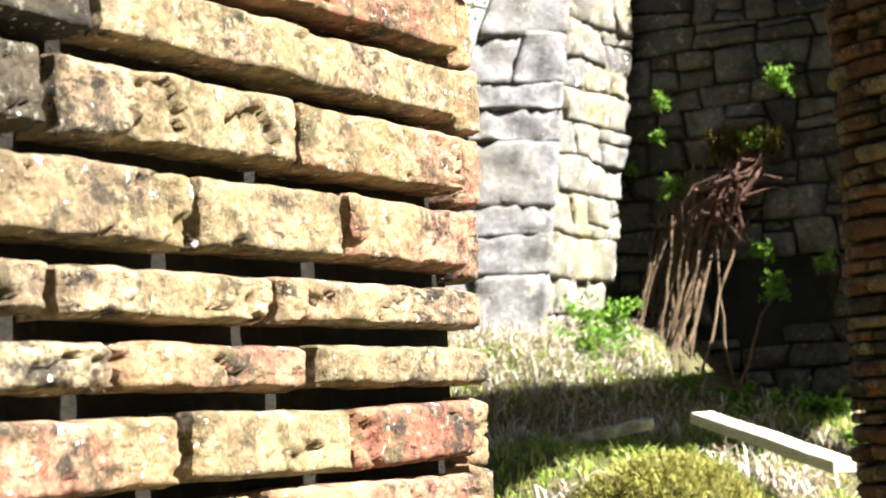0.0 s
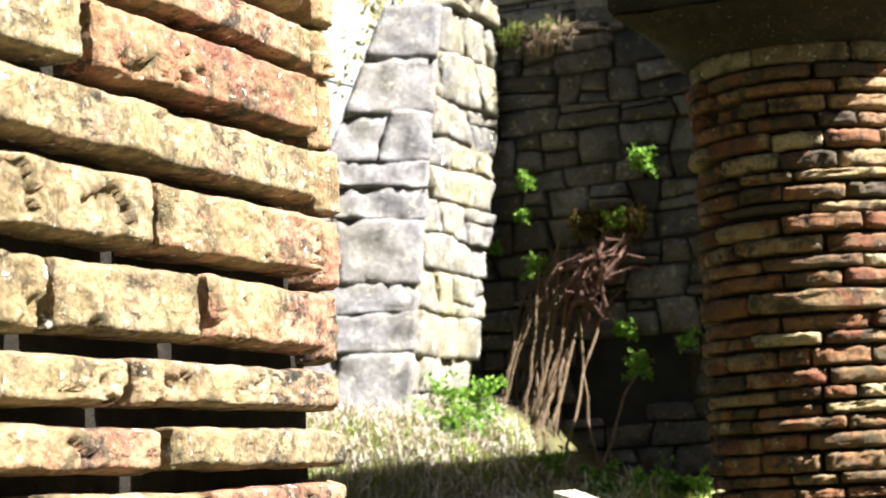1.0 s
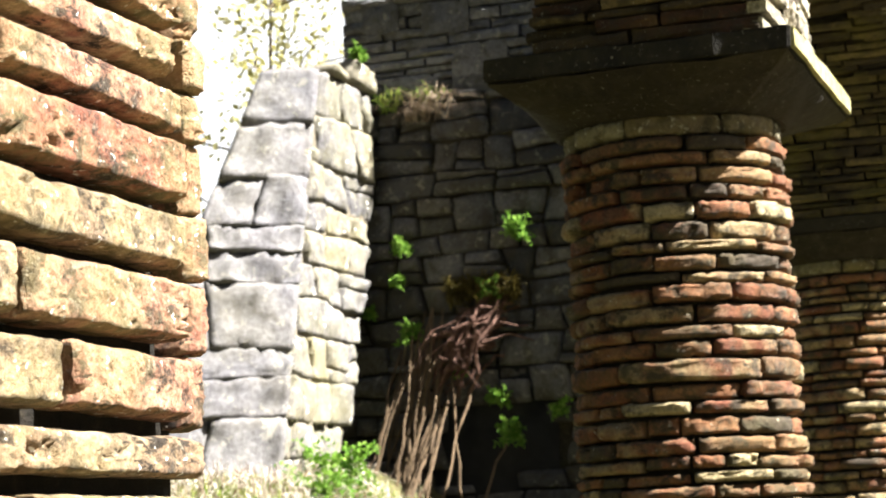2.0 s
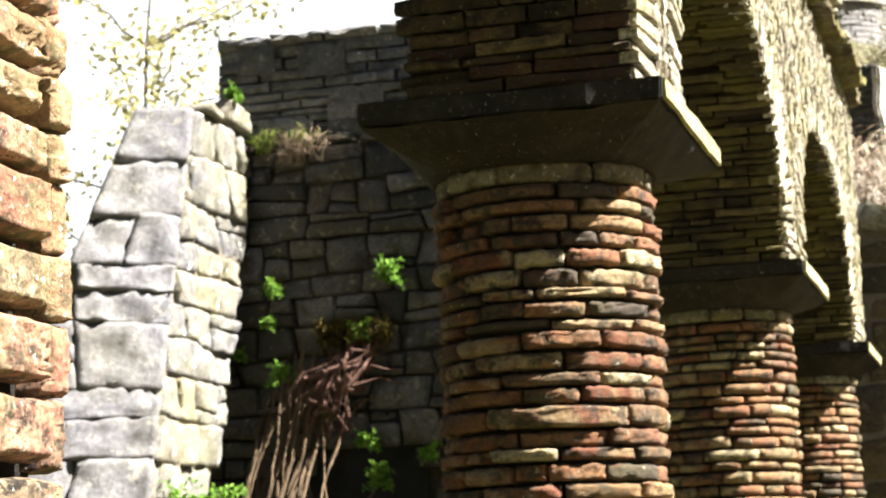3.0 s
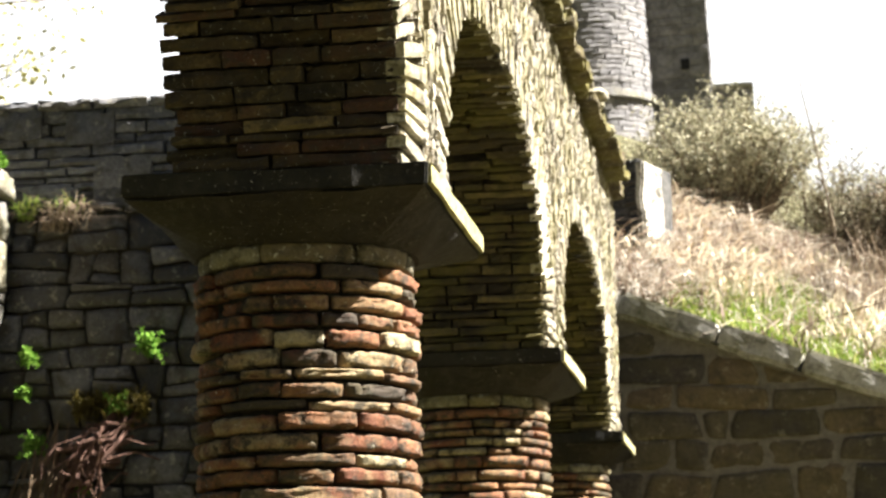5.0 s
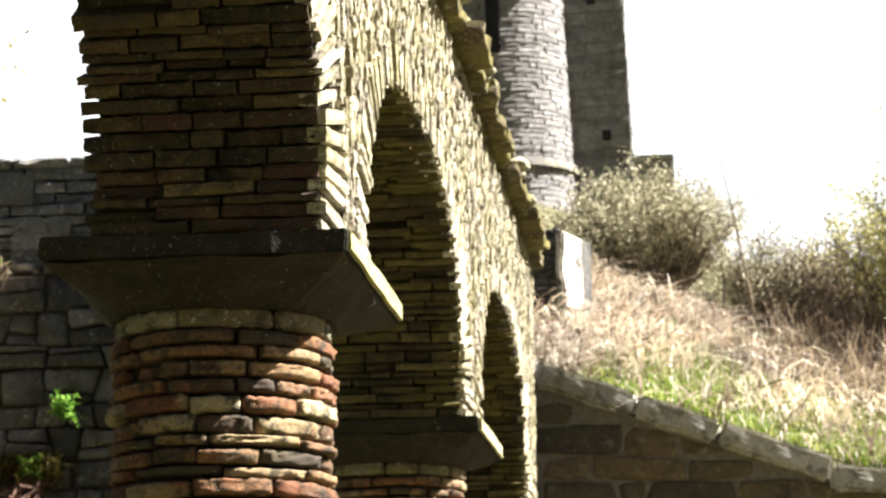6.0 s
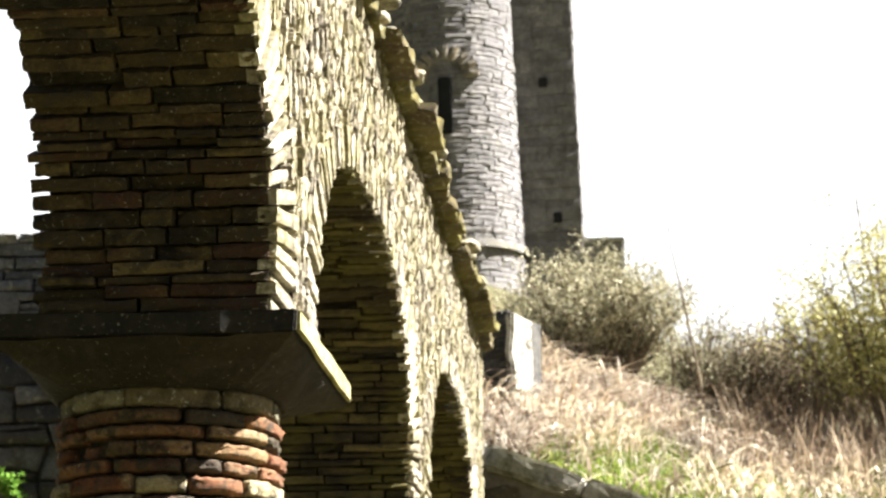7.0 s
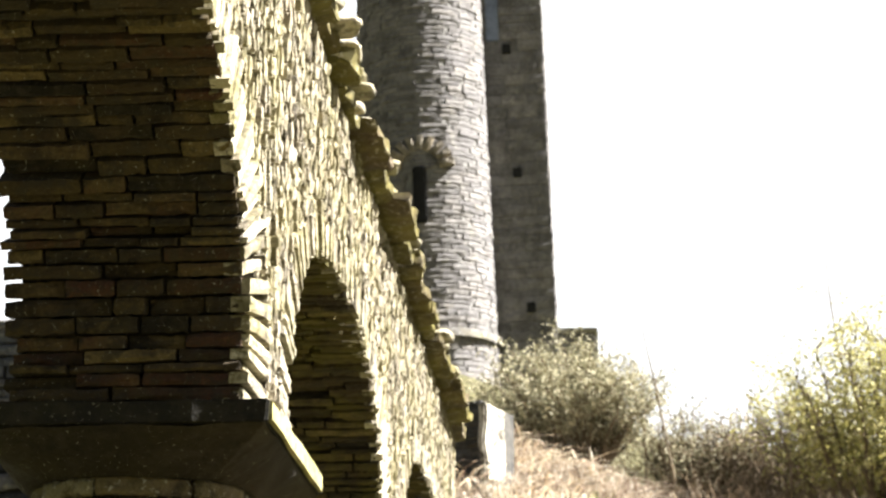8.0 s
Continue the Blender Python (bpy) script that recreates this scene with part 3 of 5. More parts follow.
def build_column(name_label, cy, radius, seed, base_z, near=True):
    r = random.Random(seed)
    col = thing("stone_column", name_label, "column", group="arcade columns", at=(0.02, cy, base_z))
    neck = 2.66
    z = neck - base_z
    items, top = [], True
    course = 0
    while z > 0.02:
        known = COURSES[course] if near and course < len(COURSES) else None
        h = known[0] if known else r.choice((0.040, 0.046, 0.056, 0.060, 0.064)) if not top else 0.072
        top = False
        if known:
            seen = [FACE_TURN + math.asin(c) for c in known[1]]
            rest = seen[0] + 2 * math.pi - seen[-1]
            n = max(2, round(rest / 0.7))
            ends = seen + [seen[-1] + rest * (i + 1) / n for i in range(n)]
        else:
            ends = [r.uniform(0, 6.28)]
            while ends[-1] - ends[0] < 2 * math.pi - 0.01:
                w = r.choice(BRICK_ANGLES if h < 0.07 else (0.62, 0.75, 0.9))
                left = ends[0] + 2 * math.pi - ends[-1]
                ends.append(ends[-1] + (left if left - w < 0.3 else w))
        for a, b in zip(ends, ends[1:]):
            if not (known and course == 3 and a == ends[0]):     # one brick has fallen out here
                items.append(((a + b) / 2, z - h / 2, b - a, h, 1 + r.choice((-0.035, -0.015, -0.008, 0.0, 0.01, 0.018, 0.024))))
            else:
                items.append(((a + b) / 2 + 0.05, z - h / 2, b - a - 0.1, h, 0.86))
        z -= h
        course += 1
    taper = lambda zz: 1 + 0.02 * (neck - base_z - zz) / 1.2
    V, F, n, made = [], [], 0, 0
    for a, zz, w, h, k in items:
        facing = math.cos(a - FACE_TURN) > -0.25
        k *= taper(zz)
        m = pose(r.uniform(-0.004, 0.004), r.uniform(-0.004, 0.004), zz, r.uniform(-0.8, 0.8), r.uniform(-0.8, 0.8), math.degrees(a)) @ Matrix.Diagonal((k, k, h - 0.010, 1))
        shape = bent_brick(r, w, radius, high=h) if near and facing else bent_brick(r, w, radius, 6, 4, h)
        if facing and made < 295 and zz > 0.35:
            ob = new("brick", mesh_from("brick", *shape, neck_stone if h > 0.07 else column_brick, True))
            ob.parent = col
            ob.matrix_basis = m
            made += 1
        else:
            v, f = shape
            mm = np.array(m)
            V.append(np.array(v) @ mm[:3, :3].T + mm[:3, 3])
            F += [tuple(i + n for i in q) for q in f]
            n += len(v)
    if V:
        tagged(part("bricks_rest", mesh_from("bricks_rest", np.concatenate(V).tolist(), F, column_rest, True), None, col), kind="stuff")
    bm = bmesh.new()
    bmesh.ops.create_cone(bm, cap_ends=True, segments=40, radius1=(radius - 0.055) * 1.03, radius2=radius - 0.055, depth=neck - base_z, matrix=Matrix.Translation((0, 0, (neck - base_z) / 2)))
    part("core", bm, mortar_dark, col)
    # capital: square slab over a hollow flare that meets the round neck
    bm = bmesh.new()
    rings = []
    N = 160
    for t in (0.0, 0.12, 0.3, 0.5, 0.7, 0.86, 1.0):
        ring = []
        for i in range(N):
            a = 2 * math.pi * i / N
            c, s = math.cos(a), math.sin(a)
            q = max(abs(c), abs(s))
            sx, sy = 0.012 + 0.457 * c / q, 0.06 + 0.58 * s / q
            rx, ry = (radius + 0.006) * c, (radius + 0.006) * s
            e = t ** 0.85
            ring.append(bm.verts.new((rx + (sx - rx) * e, ry + (sy - ry) * e, 2.648 + 0.112 * t - base_z)))
        rings.append(ring)
    for z2, off in ((CAP_Z - 0.06, -0.04), (CAP_Z - 0.03, -0.05)):
        ring = []
        for i in range(N):
            a = 2 * math.pi * i / N
            c, s = math.cos(a), math.sin(a)
            q = max(abs(c), abs(s))
            ring.append(bm.verts.new((0.012 + (0.457 + off) * c / q, 0.06 + (0.58 + off) * s / q, z2 - base_z)))
        rings.append(ring)
    for a, b in zip(rings, rings[1:]):
        for i in range(N):
            bm.faces.new((a[i], a[(i + 1) % N], b[(i + 1) % N], b[i]))
    bm.faces.new(rings[-1])
    bm.faces.new(list(reversed(rings[0])))
    for v in bm.verts:
        v.co += (Vector(noise.noise_vector(v.co * 9 + Vector((seed, 0, 0)))) * 0.007 + Vector(noise.noise_vector(v.co * 40)) * 0.003)
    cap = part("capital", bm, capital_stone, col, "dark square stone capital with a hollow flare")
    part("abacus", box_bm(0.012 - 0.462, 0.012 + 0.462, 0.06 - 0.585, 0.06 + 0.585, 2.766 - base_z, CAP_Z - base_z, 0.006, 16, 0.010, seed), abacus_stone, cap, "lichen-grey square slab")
    # added strip: sunlight on this side is put into its pale colour
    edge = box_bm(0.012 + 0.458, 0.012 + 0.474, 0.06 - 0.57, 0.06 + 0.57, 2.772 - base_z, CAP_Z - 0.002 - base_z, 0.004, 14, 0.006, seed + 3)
    part("sunny_edge", edge, sunlit_edge_stone, cap, "added pale strip that paints sunlight on the edge, with yellow lichen")
    return col


# painted sunlight for the abacus side, mixed with yellow lichen
sunlit_edge_stone = masonry("lichen_sunlit_edge", [(0.30, 0.27, 0.15), (0.42, 0.38, 0.24), (0.36, 0.32, 0.17)], grain=30, stain=0.6, lichen=0.5, lichen_scale=40, moss=0.4, moss_colour=(0.30, 0.28, 0.08), bump=0.9)
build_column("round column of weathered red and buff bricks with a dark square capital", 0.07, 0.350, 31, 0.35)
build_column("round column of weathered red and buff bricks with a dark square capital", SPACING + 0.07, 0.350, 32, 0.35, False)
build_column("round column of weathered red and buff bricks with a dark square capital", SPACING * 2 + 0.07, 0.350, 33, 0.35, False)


# ---- near pier ----
joint_earth = plain("joint_earth", [(0.3, (0.008, 0.007, 0.005)), (0.6, (0.018, 0.014, 0.009)), (0.75, (0.045, 0.036, 0.018))], 45, bump=0.8)


def build_near_pier():
    r = random.Random(5)
    pier = thing("brick_pier", "square pier of long rough sunlit bricks with deep open joints", "pier", at=(0, 0, 0))
    X = 0.43
    part("core", box_bm(-0.35, X - 0.050, -5.70, -4.266, 0.0, CAP_Z, 0.0, 40, 0.012, 2), joint_earth, pier)
    # height of each course, its joints and the bricks between them: buff, red or dark
    kinds = {"b": buff_brick, "r": red_brick, "s": dark_brick}
    table = [
        (2.100, 2.155, (-4.95, -4.50), "bbb"), (2.045, 2.088, (-4.80,), "br"), (1.985, 2.036, (-4.60,), "br"),
        (1.929, 1.974, (-4.84,), "br"), (1.868, 1.915, (-4.68,), "br"), (1.789, 1.858, (-4.762,), "br"), (1.716, 1.777, (-4.967,), "sb"), (1.633, 1.702, (-5.033, -4.648), "sbr"),
        (1.550, 1.619, (-4.827, -4.558), "bbr"), (1.486, 1.533, (-5.040, -4.701), "bbb"), (1.426, 1.470, (-4.956, -4.642), "brb"), (1.346, 1.410, (-4.859, -4.571), "rbr"),
        (1.266, 1.336, (-5.0, -4.74), "bbr"), (1.19, 1.252, (-4.85, -4.45), "rbb"), (1.12, 1.18, (-5.0, -4.66), "brb"),
    ]
    for z0, z1, cuts, codes in table:
        whole = 1.4 < z0 < 1.5                           # these courses run on round the corner
        ends = [-5.72, -5.42] + list(cuts) + [(-4.252 if whole else -4.288) + r.uniform(-0.006, 0.006)]
        for a, b, code in zip(ends, ends[1:], "b" + codes):
            long_brick(r, pier, X + r.uniform(-0.003, 0.003), a + 0.013, b - 0.011, z0, z1, kinds[code])
        # rounded return bricks behind the corner
        if not whole:
            long_brick(r, pier, X - 0.008 + r.uniform(-0.004, 0.012), -4.284, -4.238 + r.uniform(-0.010, 0.008), z0 - 0.012, z1 + 0.004, red_brick, 0.18)
    z = 1.11
    items = []
    while z > 0.1:
        h = r.uniform(0.055, 0.075)
        y = -5.74
        while y < -4.35:
            l = min(r.uniform(0.2, 0.45), -4.28 - y)
            items.append((Matrix.Translation((X, y + l / 2, z - h / 2)) @ FACE["+x"], l - 0.012, 0.1, h - 0.014))
            y += l
        z -= h
    for zz in [2.19 + 0.065 * i for i in range(10)]:
        items += [(Matrix.Translation((X, y, zz)) @ FACE["+x"], 0.33, 0.1, 0.05) for y in (-5.55, -5.2, -4.85, -4.5)]
    for face, x0, x1, at in (("-y", -0.35, 0.42, -5.76), ("+y", -0.35, 0.36, -4.30), ("-x", -5.74, -4.3, -0.38)):
        for u, v, l, h in courses(x0, x1, 0.05, CAP_Z, 0.055, 0.075, 0.2, 0.45, r):
            pt = (at, u, v) if face == "-x" else (u, at, v)
            items.append((Matrix.Translation(pt) @ FACE[face], l - 0.014, 0.1, h - 0.014))
    joined("bricks_rest", items, column_rest, pier, seed=41)


def long_brick(r, parent, x, y0, y1, z0, z1, material, edge=0.10):
    """One big rough brick on the sunny face, broken edges and pits modelled."""
    z0, z1 = z0 + 0.002, z1 - 0.002
    L, H = y1 - y0, z1 - z0
    nx, nz = max(8, int(L / 0.0046)), max(7, int(H / 0.0038))
    ph = Vector((r.uniform(-90, 90), r.uniform(-90, 90), r.uniform(-90, 90)))
    skew = r.uniform(-0.006, 0.006)
    verts, faces = [], []
    for k in range(nz + 1):
        for i in range(nx + 1):
            u, v = i / nx, k / nz
            yy, zz = u * L, v * H
            p = Vector((yy * 14, zz * 22, 0)) + ph
            d = 0.004 * noise.noise(p * 0.6) + 0.0034 * (0.5 - abs(noise.noise(p * 1.8))) + 0.0024 * noise.noise(p * 4.5) + 0.0020 * noise.noise(p * 10) + 0.0015 * noise.noise(p * 21)
            crack = abs(noise.noise(Vector((yy * 6, zz * 40, 9)) + ph) + 0.3 * noise.noise(p * 2.2))
            mask = noise.noise(Vector((yy * 9, zz * 12, 4)) + ph) - 0.25 * v
            if crack < 0.06 and mask > 0.05:
                d -= 0.015 * (1 - crack / 0.06) * min(1.0, (mask - 0.05) * 6)
            spall = noise.noise(Vector((yy * 11, zz * 20, 17)) + ph) + 0.3 * noise.noise(p * 4)
            if spall > 0.42:
                d -= min(0.008, (spall - 0.42) * 0.2)
            chip = 0.012 * max(0.0, noise.noise(Vector((yy * 16, 1, 31)) + ph))
            if v * H < chip:
                d -= 0.012 * (1 - v * H / chip)
            eu, ev = min(u, 1 - u) * L, min(v, 1 - v) * H
            m = min(eu, ev)
            rim = 0.0055 * (1 + 0.9 * noise.noise(p * 1.7))
            if m < rim:
                d -= 0.010 * (1 - m / rim) ** 2
            wz = 0.0030 * noise.noise(Vector((yy * 22, 3 if v > 0.5 else 7, 0)) + ph) * (2 * abs(v - 0.5)) + skew * (u - 0.5)
            wy = 0.004 * noise.noise(Vector((zz * 40, 5 if u > 0.5 else 2, 0)) + ph) * (2 * abs(u - 0.5))
            verts.append((x + d, y0 + yy + wy, z0 + zz + wz))
    w = nx + 1
    for k in range(nz):
        for i in range(nx):
            a = k * w + i
            faces.append((a, a + 1, a + w + 1, a + w))
    ring = [i for i in range(nx + 1)] + [k * w + nx for k in range(1, nz + 1)] + [nz * w + i for i in range(nx - 1, -1, -1)] + [k * w for k in range(nz - 1, 0, -1)]
    n0, m = len(verts), len(ring)
    verts += [verts[a] for a in ring]
    for a in ring:
        verts.append((x - edge, verts[a][1], verts[a][2]))
    for j in range(m):
        k = (j + 1) % m
        faces.append((n0 + k, n0 + j, n0 + m + j, n0 + m + k))
    part("brick", mesh_from("brick", verts, faces, material, True), None, parent)


build_near_pier()


# ---- back walls ----
def wall_y(z):
    """Face of the shaded rear wall; the upper courses are set back."""
    return 6.80 if z < 4.40 else 6.86


def build_back_wall():
    r = random.Random(51)
    wall = thing("wall_rear", "tall shaded rear wall of dark rubble with thin coursed stone above", "wall", kind="structure")
    bm = bmesh.new()
    prof = [(6.87, 0.2), (6.87, 4.4), (6.93, 4.42), (6.93, 5.12), (7.5, 5.12), (7.5, 0.2)]
    A = [bm.verts.new((-4.2 if z < 4.41 else -3.72, y, z)) for y, z in prof]
    B = [bm.verts.new((-0.35, y, z)) for y, z in prof]
    for i in range(len(prof)):
        j = (i + 1) % len(prof)
        bm.faces.new((A[i], B[i], B[j], A[j]))
    bm.faces.new(A)
    bm.faces.new(list(reversed(B)))
    bmesh.ops.recalc_face_normals(bm, faces=bm.faces[:])
    part("core", bm, mortar_dark, wall)
    hollow = lambda x, z: ((x + 2.80) / 0.34) ** 2 + ((z - 2.02) / 0.36) ** 2 < 1
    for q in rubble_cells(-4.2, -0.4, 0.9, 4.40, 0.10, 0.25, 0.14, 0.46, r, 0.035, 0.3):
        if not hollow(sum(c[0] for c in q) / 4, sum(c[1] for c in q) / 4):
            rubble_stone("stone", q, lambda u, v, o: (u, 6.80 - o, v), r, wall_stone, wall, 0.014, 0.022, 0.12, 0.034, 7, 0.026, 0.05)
    # flat black sheet painted as the hollow's shade; the wall has no cavity
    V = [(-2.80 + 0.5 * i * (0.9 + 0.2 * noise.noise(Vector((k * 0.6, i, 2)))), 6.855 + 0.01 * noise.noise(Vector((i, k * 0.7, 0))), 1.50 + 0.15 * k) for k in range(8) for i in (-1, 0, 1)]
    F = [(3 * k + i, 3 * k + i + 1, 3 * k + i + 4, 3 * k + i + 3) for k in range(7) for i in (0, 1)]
    part("hollow", mesh_from("hollow", V, F, void_shade), None, wall, "flat black sheet painted as shade where stones have fallen out")
    items = [(Matrix.Translation((u, 6.86 + r.uniform(-0.03, 0.02), v)), l - 0.012, 0.2, h - 0.012) for u, v, l, h in courses(-3.74, -0.4, 4.42, 5.08, 0.045, 0.10, 0.2, 0.6, r)]
    items += [(Matrix.Translation((x, 6.83, z)), w, 0.2, h) for x, z, w, h in ((-3.45, 4.98, 0.27, 0.2), (-2.98, 4.93, 0.34, 0.22), (-2.75, 4.62, 0.4, 0.24), (-3.25, 4.48, 0.4, 0.12), (-2.7, 4.46, 0.5, 0.13))]
    upper = unit_meshes("course_stone", upper_stone, THIN)
    pieces("course_stone", items, upper, wall, 54)
    items = [(Matrix.Translation((x, 6.82, 5.11)), 0.38, 0.6, 0.07) for x in [-3.55 + 0.39 * i for i in range(9)]]
    pieces("cap_stone", items, upper, wall, 55)


def stub_arris(v):
    return 5.23 + 0.32 * (v - 2.54)


# a cast shadow's raking edge, built into the shape as the wall's end
def stub_shadow_edge(v):
    return min(6.78, 6.17 + 0.41 * (v - 2.28))


def stub_side(v):
    """Length of the broken end at the height v."""
    return max(0.3, 0.39 + 0.27 * (4.4 - v))


def build_stub():
    r = random.Random(61)
    stub = thing("wall_stub", "broken sunlit rubble wall with pale lichen, cut off along a shadow edge", "wall", kind="structure")
    bm = bmesh.new()
    prev = None
    for i in range(17):
        v = 0.5 + i * 0.243
        y, e, l = stub_arris(v), stub_shadow_edge(v), stub_side(v)
        ring = [bm.verts.new(c) for c in ((-3.535, y + 0.03, v), (-3.535, e - 0.04, v), (-3.85 - 0.87 * l, y + 1.05 - 0.5 * l, v), (-3.55 - 0.87 * (l - 0.05), y + 0.07 - 0.5 * (l - 0.05), v))]
        if prev:
            for k in range(4):
                bm.faces.new((prev[k], prev[(k + 1) % 4], ring[(k + 1) % 4], ring[k]))
        else:
            bm.faces.new(ring)
        prev = ring
    bm.faces.new(list(reversed(prev)))
    bmesh.ops.recalc_face_normals(bm, faces=bm.faces[:])
    part("core", bm, mortar_pale, stub)
    # the sunny face, then the raking broken end that turns away from it
    for q in rubble_cells(4.4, 6.9, 0.9, 4.46, 0.16, 0.34, 0.20, 0.52, r, 0.05, 0.25):
        q = [(min(max(u, stub_arris(v)), stub_shadow_edge(v) + r.uniform(-0.012, 0.012)), v) for u, v in q]
        if q[1][0] - q[0][0] > 0.05 and q[2][0] - q[3][0] > 0.05:
            rubble_stone("stone", q, lambda u, v, o: (-3.5 + o, u, v), r, stub_stone, stub, 0.009, 0.012, 0.12, 0.020, 7, 0.028, 0.05)
    for q in rubble_cells(0, 2.9, 0.9, 4.44, 0.22, 0.5, 0.3, 0.8, r, 0.07, 0.2):
        q = [(-min(u, stub_side(v)), v) for u, v in q]
        q = [q[1], q[0], q[3], q[2]]
        if q[1][0] - q[0][0] > 0.06 and q[2][0] - q[3][0] > 0.06:
            rubble_stone("core_stone", q, lambda u, v, o: (-3.5 + 0.87 * u + 0.48 * o, stub_arris(v) + 0.5 * u - 0.83 * o, v + 0.27 * o), r, stub_core, stub, 0.004, 0.006, 0.14, 0.014, 8, 0.045, 0.02)
    for y, l, z, h in ((5.95, 0.34, 4.44, 0.07), (6.34, 0.46, 4.45, 0.17)):
        q = [(y, z), (y + l, z - 0.02), (y + l - 0.03, z + h - 0.03), (y + 0.03, z + h)]
        rubble_stone("top_stone", q, lambda u, v, o: (-3.47 + o, u, v), r, stub_stone, stub, 0.01, 0.02, 0.25, 0.02, 6, 0.02)


stub_core = masonry("stub_core", [(0.118, 0.116, 0.130), (0.150, 0.146, 0.156), (0.132, 0.128, 0.138)], grain=9, stain=0.35, lichen=0.25, lichen_scale=11, moss=0.15, moss_colour=(0.22, 0.2, 0.1), bump=1.0)
build_back_wall()
build_stub()


# ---- retaining wall, bank pillar ----
def build_retaining():
    r = random.Random(71)
    wall = thing("wall_retaining", "dark shaded retaining wall with a raking stone coping", "wall", kind="structure")
    bm = bmesh.new()
    xs = [-0.4 + 0.2 * i for i in range(40)]
    prev = None
    for x in xs:
        zt = coping_z(x) - 0.18
        ring = [bm.verts.new(c) for c in ((x, 9.440, 0.2), (x, 9.440, zt), (x, 9.85, zt), (x, 9.85, 0.2))]
        if prev:
            for i in range(4):
                bm.faces.new((prev[i], prev[(i + 1) % 4], ring[(i + 1) % 4], ring[i]))
        else:
            bm.faces.new(ring)
        prev = ring
    bm.faces.new(list(reversed(prev)))
    bmesh.ops.recalc_face_normals(bm, faces=bm.faces[:])
    part("core", bm, mortar_raised, wall)
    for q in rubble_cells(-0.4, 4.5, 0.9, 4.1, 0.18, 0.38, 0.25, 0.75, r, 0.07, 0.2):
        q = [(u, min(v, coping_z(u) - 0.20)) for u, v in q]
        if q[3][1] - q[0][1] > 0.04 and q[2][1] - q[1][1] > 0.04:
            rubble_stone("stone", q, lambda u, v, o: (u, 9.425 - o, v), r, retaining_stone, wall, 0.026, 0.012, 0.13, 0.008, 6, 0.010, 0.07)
    x = -0.3
    while x < 5.5:
        l = r.uniform(0.5, 0.9)
        slope = math.degrees(math.atan(0.358 if x < 2.5 else 0.06))
        bm = box_bm(-l / 2 + 0.006, l / 2 - 0.006, -0.06, 0.40, -0.13, 0.07, 0.03, 4, 0.02, x)
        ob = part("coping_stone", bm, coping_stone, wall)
        ob.matrix_basis = pose(x + l / 2, 9.42, coping_z(x + l / 2) - 0.07, 0, slope, 0)
        x += l * (math.cos(radians(slope)))


def build_pillar():
    r = random.Random(81)
    z0, z1 = 4.1, 5.53
    pillar = thing("gate_pillar", "square coursed stone pillar, its sunlit side painted as a pale slab", "pillar", at=(0.375, 11.32, z0))
    pillar.rotation_euler = (0, 0, radians(-26))
    part("core", box_bm(-0.2, 0.17, -0.2, 0.4, 0, z1 - z0 - 0.02), mortar_grey, pillar)
    ms = unit_meshes("stone", wall_stone, UNITS)
    items = [(Matrix.Translation((u, -0.23, v)), l - 0.01, 0.12, h - 0.012) for u, v, l, h in courses(-0.22, 0.19, 0, z1 - z0, 0.04, 0.08, 0.15, 0.4, r)]
    pieces("stone", items, ms, pillar, 82)
    # added slabs: the sunlight on this side is put into their pale colour
    for z, h in ((0.0, 0.72), (0.73, 0.67)):
        part("side_slab", box_bm(0.17, 0.24, -0.24, 0.12, z, z + h, 0.02, 3, 0.02, z), sunlit_slab, pillar, "added side slab, pale to paint sunlight on that side")


build_retaining()
build_pillar()


